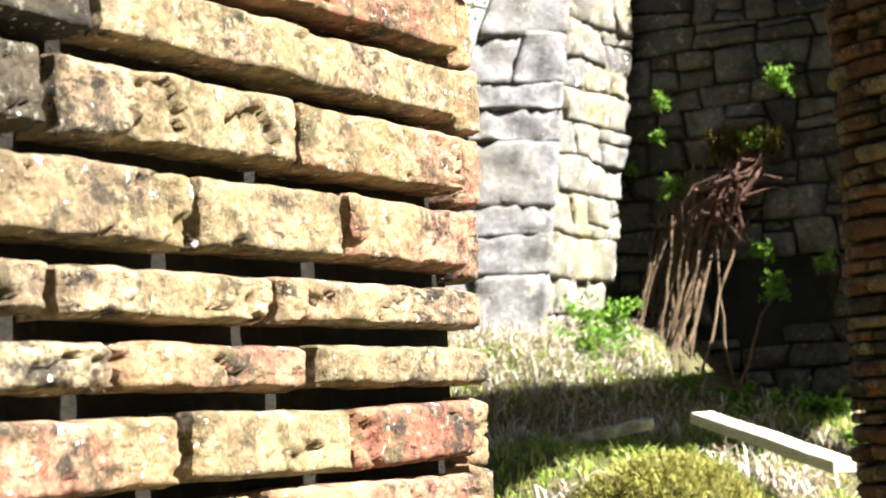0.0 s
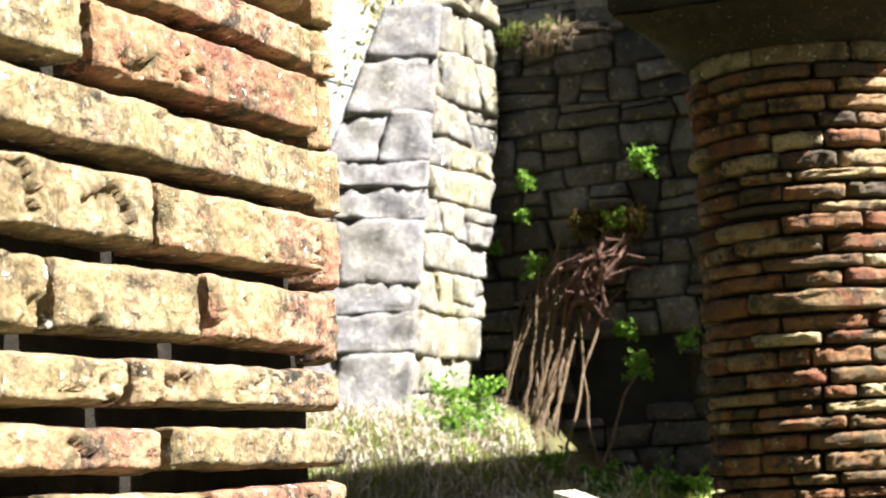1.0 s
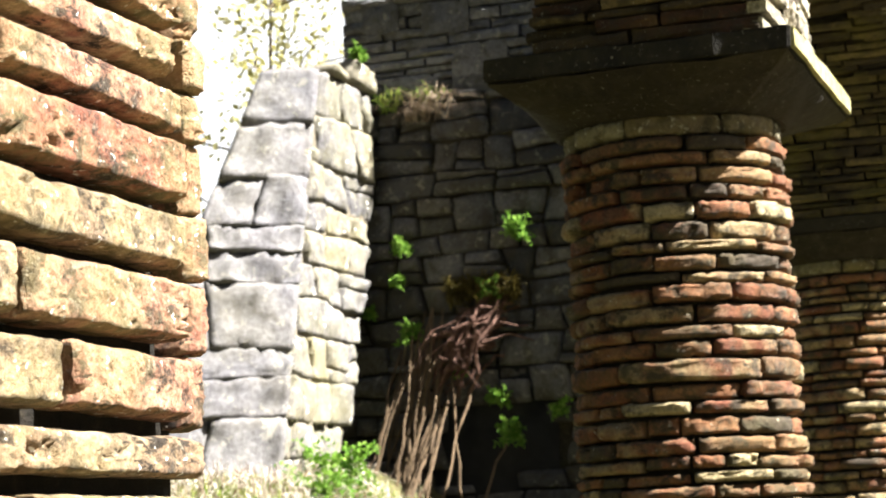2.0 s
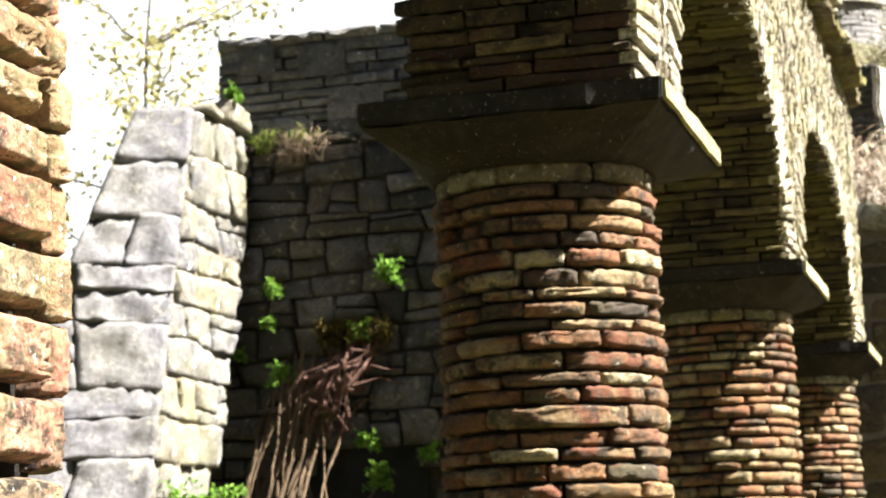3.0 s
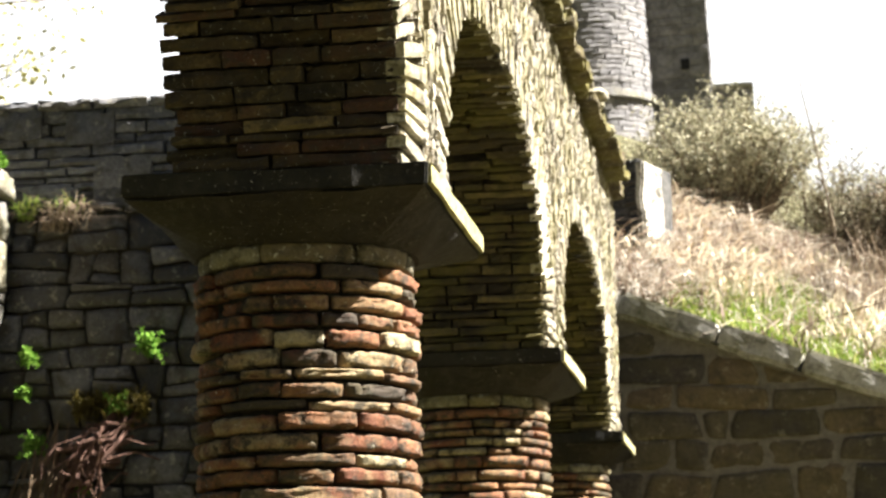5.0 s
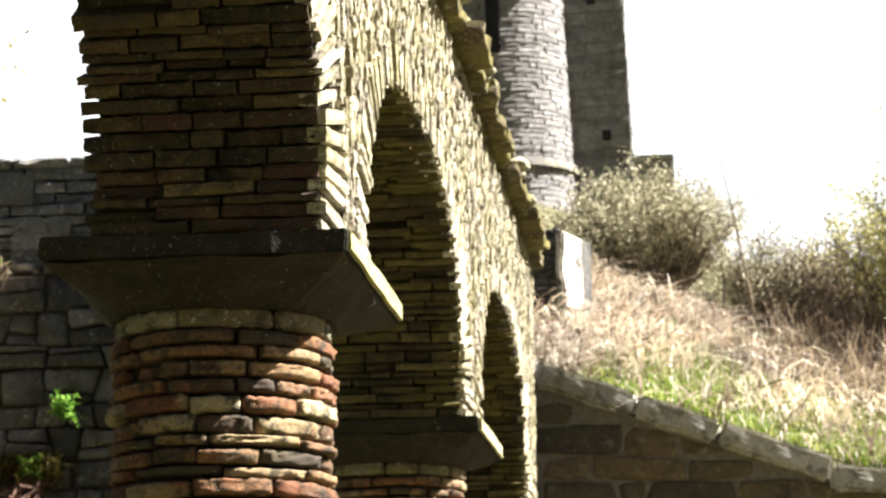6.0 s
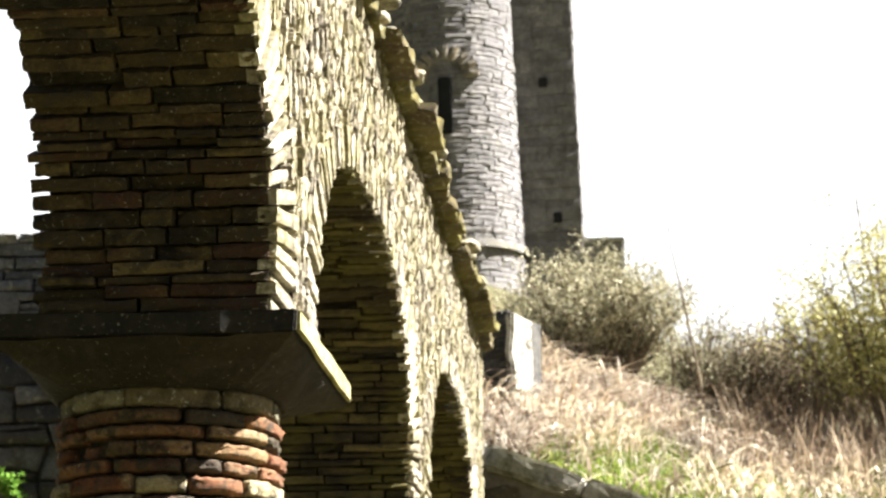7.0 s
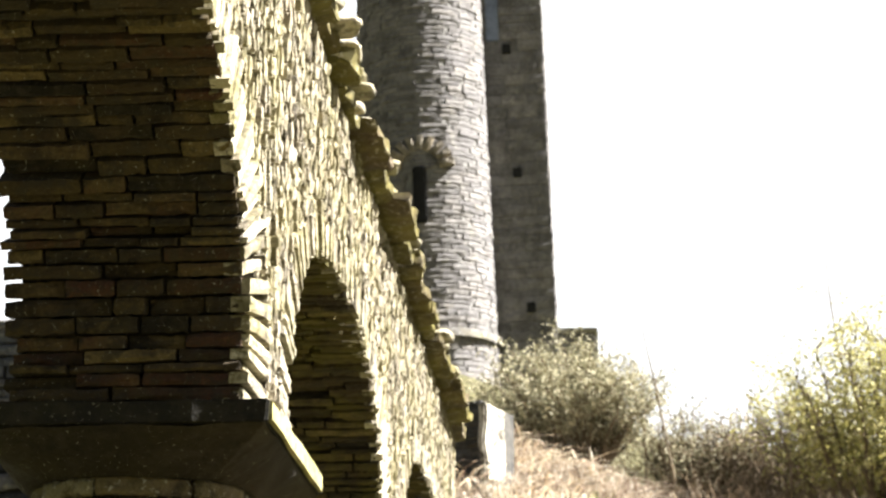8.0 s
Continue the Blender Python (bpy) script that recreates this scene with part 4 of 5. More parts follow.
# ---- towers ----
def build_round_tower():
    r = random.Random(91)
    cx, cy, rad = -1.73, 33.3, 1.42
    tower = thing("round_tower", "tall round tower of grey coursed stone with an arched slit window", "tower", at=(cx, cy, 9.0))
    tower.rotation_euler = (0, radians(-1.8), 0)
    bm = bmesh.new()
    bmesh.ops.create_cone(bm, cap_ends=True, segments=72, radius1=rad - 0.022, radius2=rad - 0.162, depth=13, matrix=Matrix.Translation((0, 0, 6.5)))
    part("core", bm, mortar_tower, tower)
    z, items = 0.0, []
    while z < 12.9:
        h = r.uniform(0.085, 0.125)
        k = rad - 0.14 * z / 13
        if abs(z - 2.75) < 0.09:
            k += 0.06
        a = r.uniform(0, 1)
        end = a + 2 * math.pi
        while a < end:
            l = r.uniform(0.2, 0.55) / k
            m = pose(0, 0, z + h / 2, 0, 0, math.degrees(a)) @ Matrix.Translation((0, -k + r.uniform(-0.012, 0.01), 0))
            mid = (a + math.pi) % (2 * math.pi) - math.pi
            win = abs(mid * k + 0.02) < 0.13 and 5.0 < z < 6.1
            if not win:
                items.append((m, l * k * 0.985, 0.09, h - 0.008))
            a += l
        z += h
    items.sort(key=lambda it: (it[0].translation.y > -0.4, abs(it[0].translation.z - 6)))
    pieces("stone", items[:300], unit_meshes("stone", tower_stone, UNITS), tower, 92)
    joined("stones_rest", items[300:], tower_rest, tower, seed=93)
    # solid block; its black colour paints the shade within the slit
    part("slit_window", box_bm(-0.15, 0.12, -rad - 0.02, -rad + 0.3, 4.95, 6.1, 0.03), void_shade, tower, "slit opening, a black block painted as its inner shade")
    for i in range(9):
        a = radians(-80 + 20 * i)
        m = Matrix.Translation((-0.0 + 0.52 * math.sin(a), -rad + 0.02, 6.1 + 0.52 * math.cos(a)))
        ob = new("arch_stone", part_arch)
        ob.parent = tower
        ob.matrix_basis = m @ pose(0, 0, 0, 0, math.degrees(a), 0) @ Matrix.Diagonal((0.14, 0.2, 0.3, 1))
    bm = bmesh.new()
    bmesh.ops.create_cone(bm, cap_ends=True, segments=64, radius1=rad + 0.06, radius2=rad + 0.03, depth=0.16, matrix=Matrix.Translation((0, 0, 2.78)))
    part("string_course", bm, stub_stone, tower, "pale projecting string course")


part_arch = mesh_from("arch_stone", *UNITS[2], masonry("arch_stone", [(0.27, 0.225, 0.155), (0.22, 0.195, 0.155)], grain=5, islands=False))


def build_square_tower():
    r = random.Random(95)
    tower = thing("square_tower", "tall narrow square tower of grey stone with small square openings", "tower", at=(-0.39, 33.0, 9.0))
    tower.rotation_euler = (0, radians(-1.8), 0)
    part("body", box_bm(-1.3, 1.10, 0.03, 2.4, 0, 14), mortar_tower, tower)
    holes = [(0.40, 8.96), (0.51, 6.29), (0.67, 3.50)]
    items = []
    for u, v, l, h in courses(-0.2, 1.14, 0, 13.9, 0.14, 0.26, 0.25, 0.7, r):
        lean = 0.035 * (7 - v) * 1.0
        items.append((Matrix.Translation((u, r.uniform(-0.012, 0.012), v)), l - 0.008, 0.09, h - 0.008))
    side_items = [(Matrix.Translation((1.14 + r.uniform(-0.02, 0.02), u, v)) @ FACE["+x"], l - 0.008, 0.09, h - 0.008) for u, v, l, h in courses(0, 2.4, 0, 13.9, 0.14, 0.26, 0.25, 0.7, r)]
    pieces("stone", items[:300], unit_meshes("stone", tower_stone, UNITS), tower, 96)
    joined("stones_rest", items[300:] + side_items, tower_rest, tower, seed=97)
    # no recess here: proud black blocks paint the shade inside each opening
    for x, z in holes:
        part("opening", box_bm(x - 0.085, x + 0.085, -0.035, 0.2, z - 0.10, z + 0.10, 0.01), void_shade, tower, "small square opening, a black block painted as its inner shade")
    part("window", box_bm(0.0, 0.26, -0.02, 0.1, 9.15, 10.1, 0.01), plain("window_blue", [(0.3, (0.10, 0.12, 0.16)), (0.7, (0.2, 0.23, 0.3))], 3, rough=0.2, bump=0), tower, "narrow blue-grey window")
    annex = thing("low_annex", "low flat-roofed stone annex beside the tower", "annex", at=(0.9, 33.2, 9.0))
    part("wall", box_bm(-0.3, 0.5, 0, 2, 0, 3.05, 0.02, 3, 0.01), tower_rest, annex)
    part("roof_slab", box_bm(-0.35, 0.55, -0.06, 2, 3.05, 3.14, 0.02), coping_stone, annex, "grey roof slab")


build_round_tower()
build_square_tower()


# ---- sky haze behind everything ----
def build_backdrop():
    verts, faces = [], []
    n = 40
    for i in range(n + 1):
        a = radians(-52 + 76 * i / n)
        for z in (-60, 360):
            verts.append((700 * math.sin(a), 700 * math.cos(a), z))
    for i in range(n):
        faces.append((2 * i, 2 * i + 2, 2 * i + 3, 2 * i + 1))
    m = bpy.data.materials.new("sky_haze")
    m.use_nodes = True
    t = m.node_tree
    t.nodes.remove(t.nodes["Principled BSDF"])
    em = t.nodes.new("ShaderNodeEmission")
    em.inputs["Color"].default_value = (0.96, 0.98, 1.0, 1)
    em.inputs["Strength"].default_value = 0.24
    t.links.new(em.outputs[0], t.nodes["Material Output"].inputs["Surface"])
    tagged(part("backdrop", mesh_from("backdrop", verts, faces, m), None), "bright hazy white sky far behind the tower", "sky", kind="structure")


build_backdrop()


# ---- plants ----
straw = plain("straw", [(0.0, (0.20, 0.15, 0.11)), (0.3, (0.44, 0.385, 0.31)), (0.65, (0.80, 0.765, 0.69)), (0.82, (0.24, 0.17, 0.125)), (1.0, (0.16, 0.10, 0.07))], 6, islands=True, bump=0, leaf=0.25)
green_blade = plain("green_blade", [(0.0, (0.10, 0.18, 0.02)), (0.5, (0.21, 0.29, 0.05)), (0.85, (0.34, 0.36, 0.10)), (1.0, (0.45, 0.41, 0.20))], 6, islands=True, bump=0, leaf=0.3)
fresh_leaf = plain("fresh_leaf", [(0.0, (0.07, 0.17, 0.02)), (0.5, (0.13, 0.26, 0.03)), (1.0, (0.20, 0.32, 0.06))], 6, islands=True, bump=0, leaf=0.35)
grey_leaf = plain("grey_leaf", [(0.0, (0.15, 0.145, 0.085)), (0.5, (0.36, 0.335, 0.215)), (1.0, (0.54, 0.51, 0.38))], 6, islands=True, bump=0, leaf=0.2)
lime_leaf = plain("lime_leaf", [(0.0, (0.26, 0.24, 0.08)), (0.5, (0.42, 0.40, 0.14)), (1.0, (0.56, 0.53, 0.28))], 6, islands=True, bump=0, leaf=0.3)
dead_leaf = plain("dead_leaf", [(0.0, (0.15, 0.105, 0.07)), (0.5, (0.27, 0.205, 0.145)), (1.0, (0.44, 0.37, 0.28))], 6, islands=True, bump=0, leaf=0.2)
bark = plain("bark", [(0.3, (0.06, 0.045, 0.03)), (0.7, (0.18, 0.14, 0.09))], 25, stretch=(1, 1, 0.2), bump=0.5)
dry_stem = plain("dry_stem", [(0.3, (0.045, 0.03, 0.018)), (0.7, (0.13, 0.09, 0.052))], 25, stretch=(1, 1, 0.2), bump=0.5)
root_brown = plain("root_brown", [(0.3, (0.045, 0.024, 0.018)), (0.7, (0.13, 0.07, 0.05))], 25, stretch=(1, 1, 0.2), bump=0.5)


def blades(name, places, material, label, category, r, length, width, lean=0.5, parent=None, kind="stuff"):
    """Bent grass blades, each rooted at one place."""
    V, F = [], []
    for x, y, z in places:
        l, w, a = r.uniform(*length), r.uniform(*width), r.uniform(0, 6.283)
        b = r.uniform(0.1, lean) + (0.5 if r.random() < 0.2 else 0)
        dx, dy, sx, sy = math.cos(a), math.sin(a), -math.sin(a), math.cos(a)
        n = len(V)
        for t in (0.0, 0.4, 0.75):
            ww, out, up = w * (1 - 0.6 * t), b * l * t * t * 1.4, l * (t - 0.45 * b * t * t)
            V += [(x + dx * out - sx * ww, y + dy * out - sy * ww, z + up), (x + dx * out + sx * ww, y + dy * out + sy * ww, z + up)]
        V.append((x + dx * b * l * 1.4, y + dy * b * l * 1.4, z + l * (1 - 0.6 * b)))
        F += [(n, n + 1, n + 3, n + 2), (n + 2, n + 3, n + 5, n + 4), (n + 4, n + 5, n + 6)]
    ob = part(name, mesh_from(name, V, F, material), None, parent)
    return tagged(ob, label, category, kind=kind)


def tube(V, F, pts, r0, r1, sides=5):
    n = len(V)
    for i, p in enumerate(pts):
        p = Vector(p)
        d = (Vector(pts[min(i + 1, len(pts) - 1)]) - Vector(pts[max(i - 1, 0)])).normalized()
        a = d.orthogonal().normalized()
        b = d.cross(a)
        rr = r0 + (r1 - r0) * i / (len(pts) - 1)
        for k in range(sides):
            t = 2 * math.pi * k / sides
            V.append(tuple(p + a * rr * math.cos(t) + b * rr * math.sin(t)))
    for i in range(len(pts) - 1):
        for k in range(sides):
            F.append((n + i * sides + k, n + i * sides + (k + 1) % sides, n + (i + 1) * sides + (k + 1) % sides, n + (i + 1) * sides + k))


def wander(r, start, end, steps, jitter):
    a, b = Vector(start), Vector(end)
    out = []
    off = Vector((0, 0, 0))
    for i in range(steps + 1):
        t = i / steps
        out.append(tuple(a.lerp(b, t) + off))
        off = off * 0.8 + Vector((r.uniform(-1, 1), r.uniform(-1, 1), r.uniform(-1, 1))) * jitter
    return out


def leaf_quad(V, F, p, r, size, up=0.3):
    d = Vector((r.uniform(-1, 1), r.uniform(-1, 1), r.uniform(-1 + up, 1))).normalized()
    s = d.orthogonal().normalized()
    s = (Matrix.Rotation(r.uniform(0, 6.28), 3, d) @ s)
    n = len(V)
    l, w = size * r.uniform(0.7, 1.3), size * r.uniform(0.22, 0.36)
    p = Vector(p)
    V += [tuple(p), tuple(p + d * l * 0.5 + s * w), tuple(p + d * l), tuple(p + d * l * 0.5 - s * w)]
    F.append((n, n + 1, n + 2, n + 3))


def shrub(name, label, x, y, rx, ry, height, material, seed, stems=26, leaves=7000, leaf=0.05, bare=0.0, thin=1.0):
    r = random.Random(seed)
    z0 = ground_z(x, y) - 0.05
    top = thing(name, label, "shrub", at=(x, y, z0))
    V, F, tips = [], [], []
    for i in range(stems):
        a, k = r.uniform(0, 6.283), math.sqrt(r.random())
        h = height * r.uniform(0.6, 1.0) * (1 - 0.35 * k * k)
        end = (rx * k * math.cos(a), ry * k * math.sin(a), h)
        pts = wander(r, (0.25 * rx * math.cos(a) * k, 0.25 * ry * math.sin(a) * k, 0), end, 7, 0.045)
        tube(V, F, pts, 0.022 * thin, 0.006)
        for j in range(3, 8):
            for _ in range(4):
                q = Vector(pts[j])
                e = q + Vector((r.uniform(-1, 1) * 0.35 * rx, r.uniform(-1, 1) * 0.35 * ry, r.uniform(-0.1, 0.36) * height * 0.6))
                sub = wander(r, q, e, 4, 0.02)
                tube(V, F, sub, 0.006 * thin, 0.002, 3)
                tips += sub[1:]
    part("branchwork", mesh_from("branchwork", V, F, bark), None, top, "thin tangled grey-brown stems")
    V, F = [], []
    tips = [t for t in tips if t[2] > bare * height]
    for _ in range(leaves):
        p = Vector(r.choice(tips)) + Vector((r.gauss(0, 0.05), r.gauss(0, 0.05), r.gauss(0, 0.05)))
        leaf_quad(V, F, p, r, leaf)
    part("foliage", mesh_from("foliage", V, F, material), None, top)


shrub("shrub", "rounded grey-green evergreen shrub on the grassy bank", 1.15, 14.2, 0.95, 0.8, 1.5, grey_leaf, 101, 70, 46000, 0.034, 0.32)
shrub("shrub", "straggling half-bare grey shrub with dry twigs", 2.35, 14.6, 0.85, 0.7, 1.3, grey_leaf, 102, 60, 12000, 0.032, 0.3)
shrub("shrub", "tall yellow-green budding shrub over dry bracken", 4.1, 13.2, 1.3, 0.9, 2.3, lime_leaf, 103, 56, 26000, 0.042, 0.25)
shrub("shrub", "straggling half-bare brown shrub with dry twigs", 3.15, 14.4, 0.8, 0.6, 1.5, dead_leaf, 104, 70, 7000, 0.034, 0.2)
shrub("shrub", "tall yellow-green budding shrub over dry bracken", 5.6, 14.4, 1.3, 0.9, 2.6, lime_leaf, 105, 34, 9000, 0.05, 0.3)


def build_bank():
    r = random.Random(111)
    pl, gr, br = [], [], []
    for _ in range(26000):
        x, y = r.uniform(-0.2, 5.5), 9.75 + 4.6 * r.random() ** 1.2
        n = noise.noise(Vector((x * 1.1, y * 1.1, 5)))
        lower = (y - 9.75) / 4.6
        if n + 0.55 + 0.45 * smooth(1.0, 2.4, x) - lower * 1.5 > 0.15 and r.random() < 0.85:
            gr.append((x, y, ground_z(x, y)))
        elif r.random() < 0.75:
            pl.append((x, y, ground_z(x, y)))
        else:
            br.append((x, y, ground_z(x, y)))
    blades("dry_grass", pl, straw, "matted pale straw-coloured dead grass on the bank", "dry grass", r, (0.12, 0.36), (0.004, 0.011), 1.9)
    blades("green_grass", gr, green_blade, "short fresh green grass along the bank edge", "grass", r, (0.06, 0.18), (0.004, 0.008), 0.8)
    bracken = plain("bracken", [(0.0, (0.13, 0.095, 0.07)), (0.5, (0.30, 0.235, 0.18)), (1.0, (0.50, 0.43, 0.35))], 6, islands=True, bump=0, leaf=0.2)
    blades("bracken", br, bracken, "brown collapsed bracken and dead stalks", "bracken", r, (0.15, 0.45), (0.006, 0.02), 2.2)
    st = [(x, y, ground_z(x, y)) for x, y in ((r.uniform(2.3, 5.2), r.uniform(11.6, 13.6)) for _ in range(1500))]
    blades("dead_stalks", st, dead_leaf, "upright brown dead stalks in front of the shrubs", "dead stalks", r, (0.35, 0.85), (0.003, 0.008), 0.5)
    pale = plain("pale_frond", [(0.0, (0.45, 0.34, 0.22)), (0.5, (0.66, 0.57, 0.42)), (1.0, (0.80, 0.75, 0.63))], 6, islands=True, bump=0, leaf=0.2)
    fr = []
    while len(fr) < 1900:
        x, y = r.uniform(0.2, 4.2), r.uniform(10.3, 13.4)
        if noise.noise(Vector((x * 1.4, y * 1.4, 8))) > 0.0:
            fr.append((x, y, ground_z(x, y) + r.uniform(0, 0.1)))
    blades("dead_fronds", fr, pale, "pale broken fern fronds lying on the bank", "dead fronds", r, (0.15, 0.42), (0.004, 0.013), 2.0)
    for i in range(90):
        x, y = r.uniform(0.4, 4.6), r.uniform(10.6, 13.4)
        a, l, up = r.uniform(0, 6.283), r.uniform(0.3, 1.0), r.uniform(0.05, 0.45)
        V, F = [], []
        tube(V, F, wander(r, (0, 0, 0), (l * math.cos(a), 0.5 * l * math.sin(a), l * up), 5, 0.02), r.uniform(0.005, 0.011), 0.003, 4)
        ob = part("dead_stick", mesh_from("dead_stick", V, F, dry_stem if i % 3 else pale), None)
        ob.location = (x, y, ground_z(x, y) + 0.01)
        tagged(ob, "dry fallen stick tangled in dead grass", "stick", "sticks on the bank")
    # bare saplings
    for x, y, h in ((2.15, 13.6, 2.1), (1.95, 14.3, 1.7), (3.9, 13.4, 2.9), (3.3, 12.6, 1.5)):
        V, F = [], []
        z = ground_z(x, y) - 0.03
        pts = wander(r, (0, 0, 0), (-0.22, 0, h), 9, 0.03)
        tube(V, F, pts, 0.018, 0.005)
        for j in range(4, 9):
            tube(V, F, wander(r, pts[j], Vector(pts[j]) + Vector((r.uniform(-0.3, 0.3), 0.1, 0.25)), 3, 0.015), 0.004, 0.0015, 3)
        ob = part("sapling", mesh_from("sapling", V, F, bark), None)
        ob.location = (x, y, z)
        tagged(ob, "thin bare leafless sapling on the bank", "sapling")


build_bank()


def build_inner_ground():
    r = random.Random(121)
    pl, gr, dk = [], [], []
    for _ in range(15000):
        x, y = r.uniform(-3.5, -0.5), r.uniform(0.5, 6.0)
        n = noise.noise(Vector((x * 1.3, y * 1.3, 2)))
        z = ground_z(x, y)
        if n > -0.1:
            gr.append((x, y, z))
        elif n > -0.22:
            pl.append((x, y, z))
        elif r.random() < 0.4:
            dk.append((x, y, z))
    for _ in range(7000):
        x, y = -3.45 + abs(r.gauss(0, 0.42)), r.uniform(2.6, 5.9)
        (pl if r.random() < 0.55 else gr).append((x, y, ground_z(x, y)))
    moss_m = plain("moss_blade", [(0.0, (0.12, 0.11, 0.02)), (0.5, (0.26, 0.25, 0.06)), (1.0, (0.40, 0.38, 0.14))], 6, islands=True, bump=0, leaf=0.3)
    for _ in range(5000):
        a, k = r.uniform(0, 6.283), math.sqrt(r.random())
        x, y = -1.42 + 0.36 * k * math.cos(a), 1.35 + 0.4 * k * math.sin(a)
        dk.append((x, y, ground_z(x, y) + 0.16 * (1 - k * k)))
    blades("rough_grass", gr, green_blade, "rough green grass behind the arcade", "grass", r, (0.03, 0.11), (0.003, 0.007), 1.3)
    blades("dry_grass", pl, straw, "dry straw-coloured grass at the sunlit wall foot", "dry grass", r, (0.05, 0.2), (0.003, 0.007), 1.5)
    blades("moss_cushion", dk, moss_m, "yellow-green mossy tussock", "moss", r, (0.03, 0.09), (0.003, 0.006), 1.2)


def wooden_plank(a, b, w, t, mat, label, seed):
    a, b = Vector(a), Vector(b)
    L = (b - a).length
    bm = box_bm(0, L, -w / 2, w / 2, 0, t, 0.004, 5, 0.008, seed)
    ob = part("plank", bm, mat, None)
    d = (b - a).normalized()
    side = Vector((0, 0, 1)).cross(d).normalized()
    up = d.cross(side)
    ob.matrix_world = Matrix.Translation(a) @ Matrix((d, side, up)).transposed().to_4x4()
    tagged(ob, label, "plank", "fallen planks")


build_inner_ground()
pale_wood = plain("pale_wood", [(0.3, (0.35, 0.30, 0.24)), (0.7, (0.6, 0.56, 0.5))], 14, stretch=(6, 1, 6), bump=0.4)
wooden_plank((-1.72, 2.55, 1.29), (-0.86, 1.75, 1.075), 0.11, 0.05, pale_wood, "sun-bleached plank lying on the mossy ground", 3)
wooden_plank((-2.35, 2.3, 1.20), (-1.95, 2.55, 1.27), 0.12, 0.05, coping_stone, "grey weathered plank half sunk in grass", 4)


def leafy_clump(name, label, x, y, z, size, n, seed, droop=0.3, leaf=0.05, mat=None):
    """A tuft of short arching fronds with leaflets."""
    r = random.Random(seed)
    V, F = [], []
    for i in range(n):
        a = r.uniform(0, 6.283)
        l = size * r.uniform(0.6, 1.1)
        r_up = r.uniform(0.1, 1.2)
        dx, dy = math.cos(a), -abs(math.sin(a))
        for j in range(2, 11):
            t = j / 10
            p = Vector((dx * l * t * 0.55, dy * l * t * 0.6, l * (r_up * t - droop * 1.6 * t * t)))
            for _ in range(2):
                leaf_quad(V, F, p, r, leaf * (1.15 - 0.6 * t))
    ob = part(name, mesh_from(name, V, F, mat or fresh_leaf), None)
    ob.location = (x, y, z)
    tagged(ob, label, "fern", "wall ferns")


for i, (x, z, size, n) in enumerate(((-2.51, 3.38, 0.16, 26), (-2.72, 3.02, 0.13, 16), (-3.28, 2.75, 0.15, 14), (-3.32, 3.35, 0.12, 9), (-3.36, 3.12, 0.10, 8), (-2.62, 2.05, 0.16, 16), (-2.68, 2.28, 0.14, 14), (-3.58, 2.92, 0.08, 7), (-2.28, 2.2, 0.12, 9), (-2.95, 2.5, 0.09, 8))):
    leafy_clump("fern", "small bright green fern rooted in a wall joint", x, wall_y(z) - 0.07, z, size * 1.25, int(n * 1.4), 130 + i)
leafy_clump("fern", "green fern tuft on the sunlit stub top", -3.45, 6.45, 4.62, 0.16, 12, 150)
for i, (x, y, size, n) in enumerate(((-3.3, 5.35, 0.5, 46), (-3.25, 4.9, 0.36, 30), (-3.36, 5.75, 0.4, 26), (-2.9, 5.75, 0.3, 18), (-2.6, 5.8, 0.34, 22), (-2.3, 5.7, 0.3, 20), (-2.0, 5.6, 0.35, 22), (-1.6, 5.4, 0.3, 18), (-2.4, 5.3, 0.25, 16), (-1.5, 4.6, 0.25, 18))):
    leafy_clump("bramble", "low leafy bramble at the wall foot", x, y, ground_z(x, y), size, n, 160 + i, 0.35, 0.06)


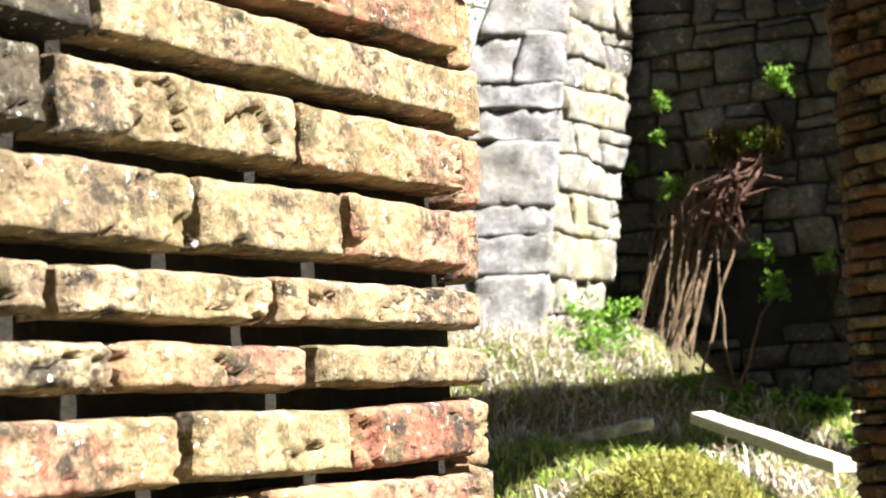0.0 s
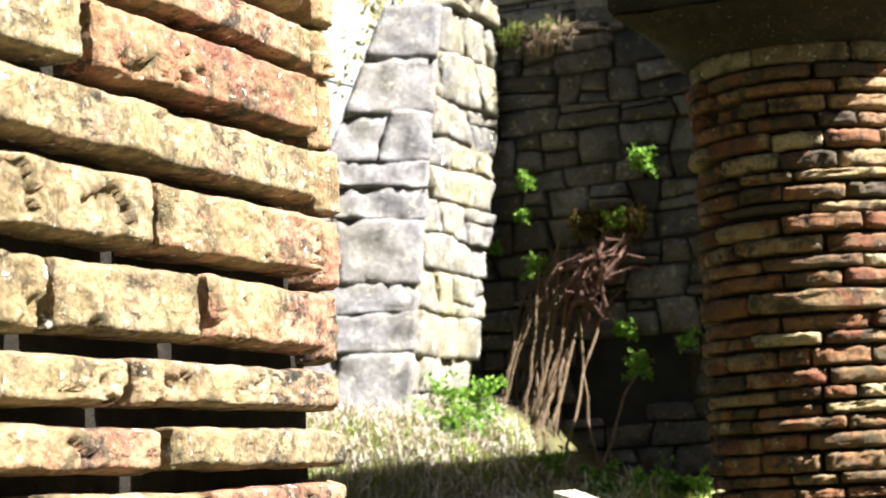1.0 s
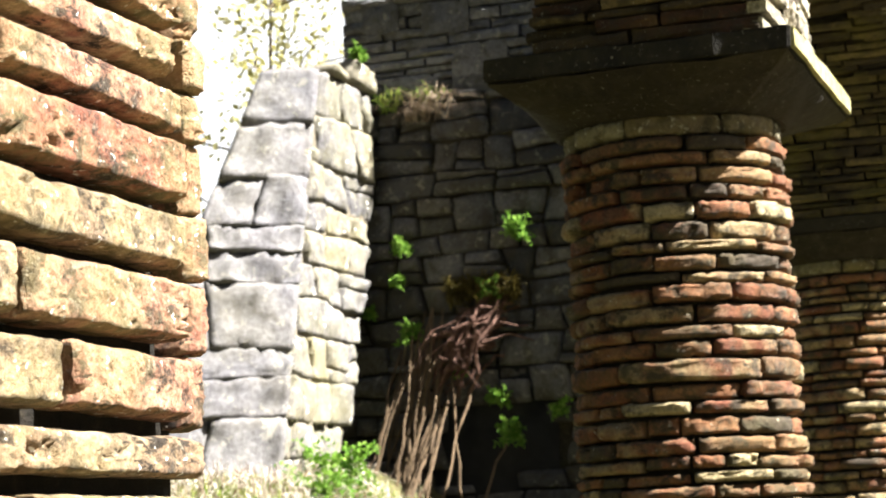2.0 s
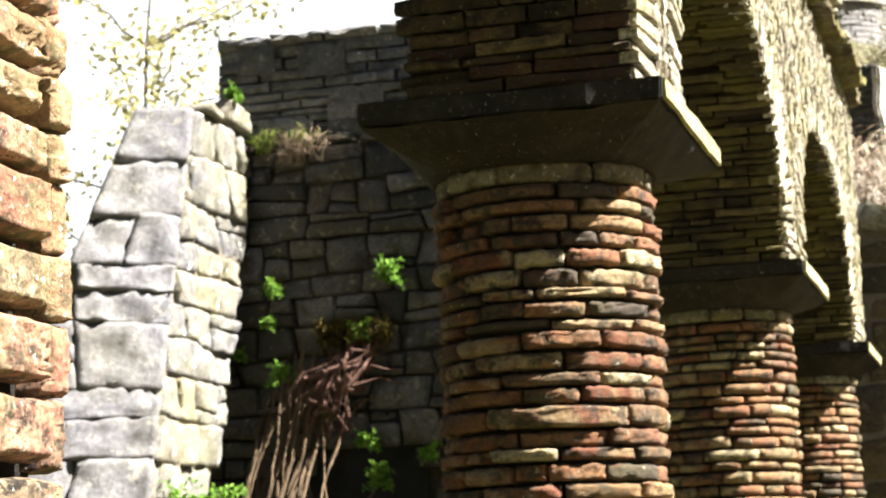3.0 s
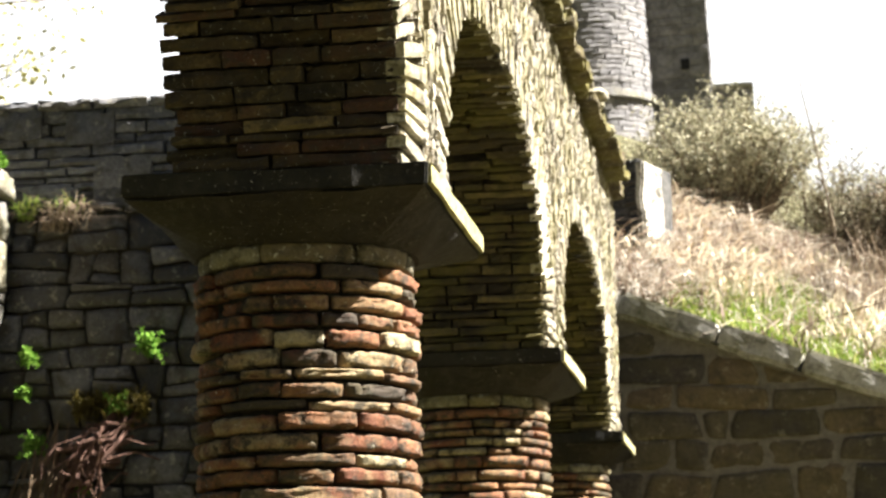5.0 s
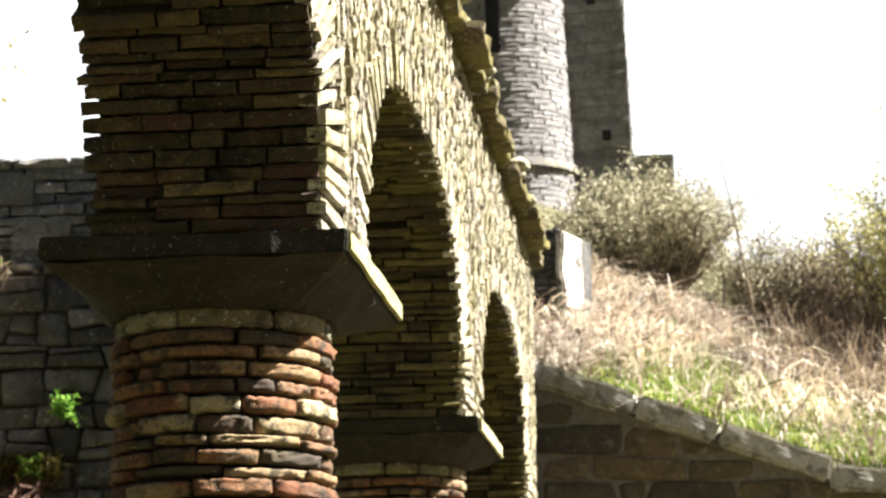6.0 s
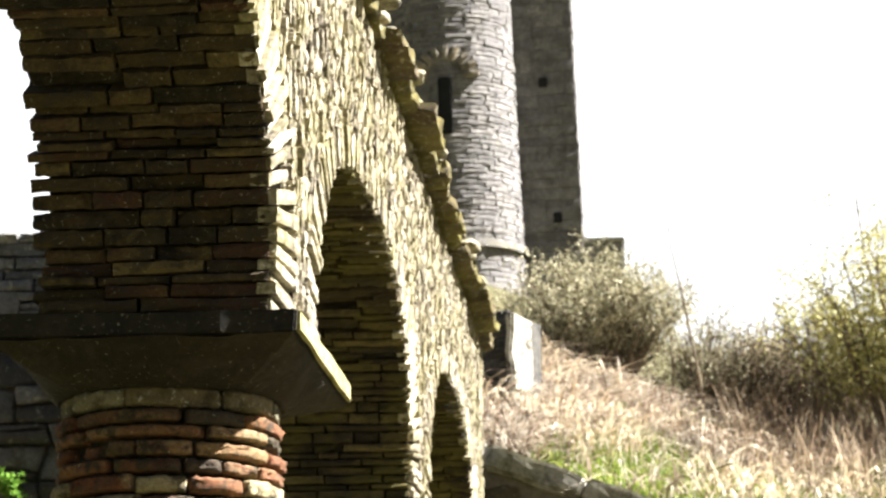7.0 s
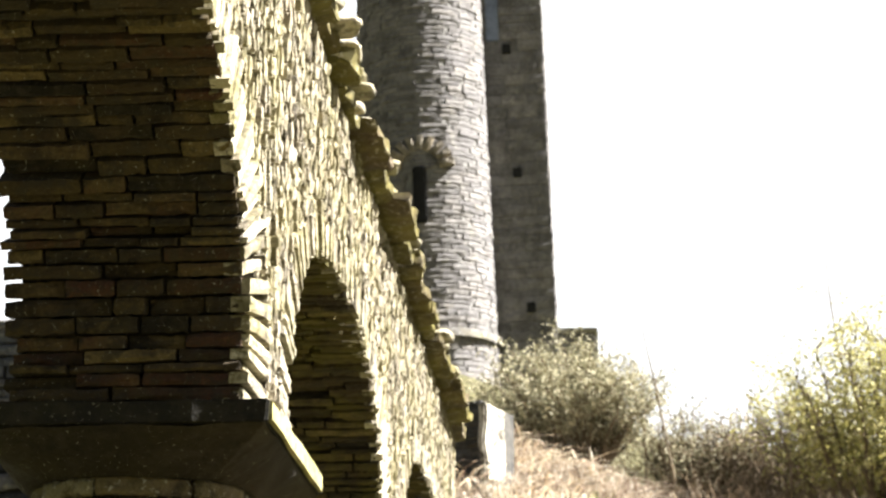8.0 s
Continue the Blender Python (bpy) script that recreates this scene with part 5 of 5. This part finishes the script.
def build_climber():
    """Dead ivy stems and a matted root hanging down the shaded wall."""
    r = random.Random(181)
    climber = thing("dead_climber", "bare brown dead climber stems hanging on the shaded wall", "climber", at=(-3.1, 6.1, 1.6))
    o = Vector((-3.1, 6.1, 1.6))
    for i in range(34):
        zt = r.uniform(2.3, 2.95)
        x0 = r.uniform(-3.38, -3.02)
        x1 = x0 + r.gauss(-0.14, 0.14)
        V, F = [], []
        pts = wander(r, Vector((x0, wall_y(zt) - 0.10, zt)) - o, Vector((x1, 6.35 + r.uniform(-0.25, 0.2), 1.38 + r.uniform(0, 0.25))) - o, 9, 0.022)
        tube(V, F, pts, r.uniform(0.004, 0.008), r.uniform(0.004, 0.013))
        part("stem", mesh_from("stem", V, F, dry_stem), None, climber)
    for i in range(46):
        V, F = [], []
        a = Vector((r.gauss(-2.98, 0.12), 0, r.gauss(2.52, 0.09)))
        b = Vector((r.gauss(-2.70, 0.09), 0, r.gauss(2.86, 0.10)))
        a.y, b.y = wall_y(a.z) - r.uniform(0.08, 0.26), wall_y(b.z) - 0.06
        mid = (a + b) / 2 + Vector((0, -0.12, r.uniform(-0.02, 0.10)))
        tube(V, F, wander(r, a - o, mid - o, 4, 0.05) + wander(r, mid - o, b - o, 4, 0.05)[1:], r.uniform(0.010, 0.018) if i < 5 else r.uniform(0.003, 0.007), r.uniform(0.016, 0.028) if i < 5 else r.uniform(0.004, 0.010))
        part("root", mesh_from("root", V, F, root_brown), None, climber, "matted reddish-brown root")
    for x, z0, z1 in ((-2.62, 1.4, 2.1), (-2.98, 1.5, 2.4), (-3.05, 1.5, 2.3), (-2.85, 1.5, 2.4)):
        V, F = [], []
        tube(V, F, wander(r, Vector((x, 5.8, z0)) - o, Vector((x - 0.03, wall_y(z1) - 0.08, z1)) - o, 7, 0.02), 0.012, 0.007)
        part("stem", mesh_from("stem", V, F, dry_stem), None, climber)


build_climber()
rm = random.Random(207)
wall_moss = plain("wall_moss", [(0.0, (0.035, 0.028, 0.008)), (0.5, (0.085, 0.066, 0.014)), (1.0, (0.13, 0.105, 0.025))], 6, islands=True, bump=0, leaf=0.2)
blades("moss_cushion", [(rm.uniform(-3.02, -2.52), 6.78 - abs(rm.gauss(0, 0.05)), 3.03 + rm.gauss(0, 0.045)) for _ in range(2600)], wall_moss, "olive-brown moss cushions on a ledge of the shaded wall", "moss", rm, (0.02, 0.07), (0.003, 0.006), 1.6)
rt = random.Random(205)
blades("ledge_grass", [(rt.choice((-3.42, -3.36, -3.12, -3.05)) + rt.gauss(0, 0.035), 6.77 + rt.uniform(0, 0.04), 4.36 + rt.uniform(-0.06, 0.04)) for _ in range(170)], green_blade, "tuft of fresh grass on the wall ledge", "grass", rt, (0.06, 0.16), (0.003, 0.006), 1.2)
blades("dry_grass", [(rt.gauss(-3.12, 0.09), 6.76, 4.34 + rt.uniform(-0.14, 0.03)) for _ in range(190)], dead_leaf, "yellow-brown dead grass hanging from the wall ledge", "dry grass", rt, (0.08, 0.2), (0.003, 0.006), 2.4)


def build_tree():
    """Sparse spring foliage against the bright sky beyond the stub."""
    r = random.Random(191)
    x, y = -7.6, 13.5
    tree = thing("tree", "slender tree with sparse pale spring leaves", "tree", at=(x, y, 0.5))
    V, F, tips = [], [], []
    trunk = wander(r, (0, 0, 0), (0.4, 0, 7.5), 9, 0.08)
    tube(V, F, trunk, 0.045, 0.012, 7)
    for j in range(3, 10):
        for _ in range(4):
            e = Vector(trunk[j]) + Vector((r.uniform(-1.6, 1.6), r.uniform(-1, 1), r.uniform(-0.2, 1.1)))
            b = wander(r, trunk[j], e, 5, 0.07)
            tube(V, F, b, 0.02, 0.005, 4)
            tips += b[2:]
    part("trunk", mesh_from("trunk", V, F, bark), None, tree)
    V, F = [], []
    for _ in range(3600):
        p = Vector(r.choice(tips)) + Vector((r.gauss(0, 0.16), r.gauss(0, 0.16), r.gauss(0, 0.16)))
        leaf_quad(V, F, p, r, 0.09)
    part("crown", mesh_from("crown", V, F, lime_leaf), None, tree)


build_tree()
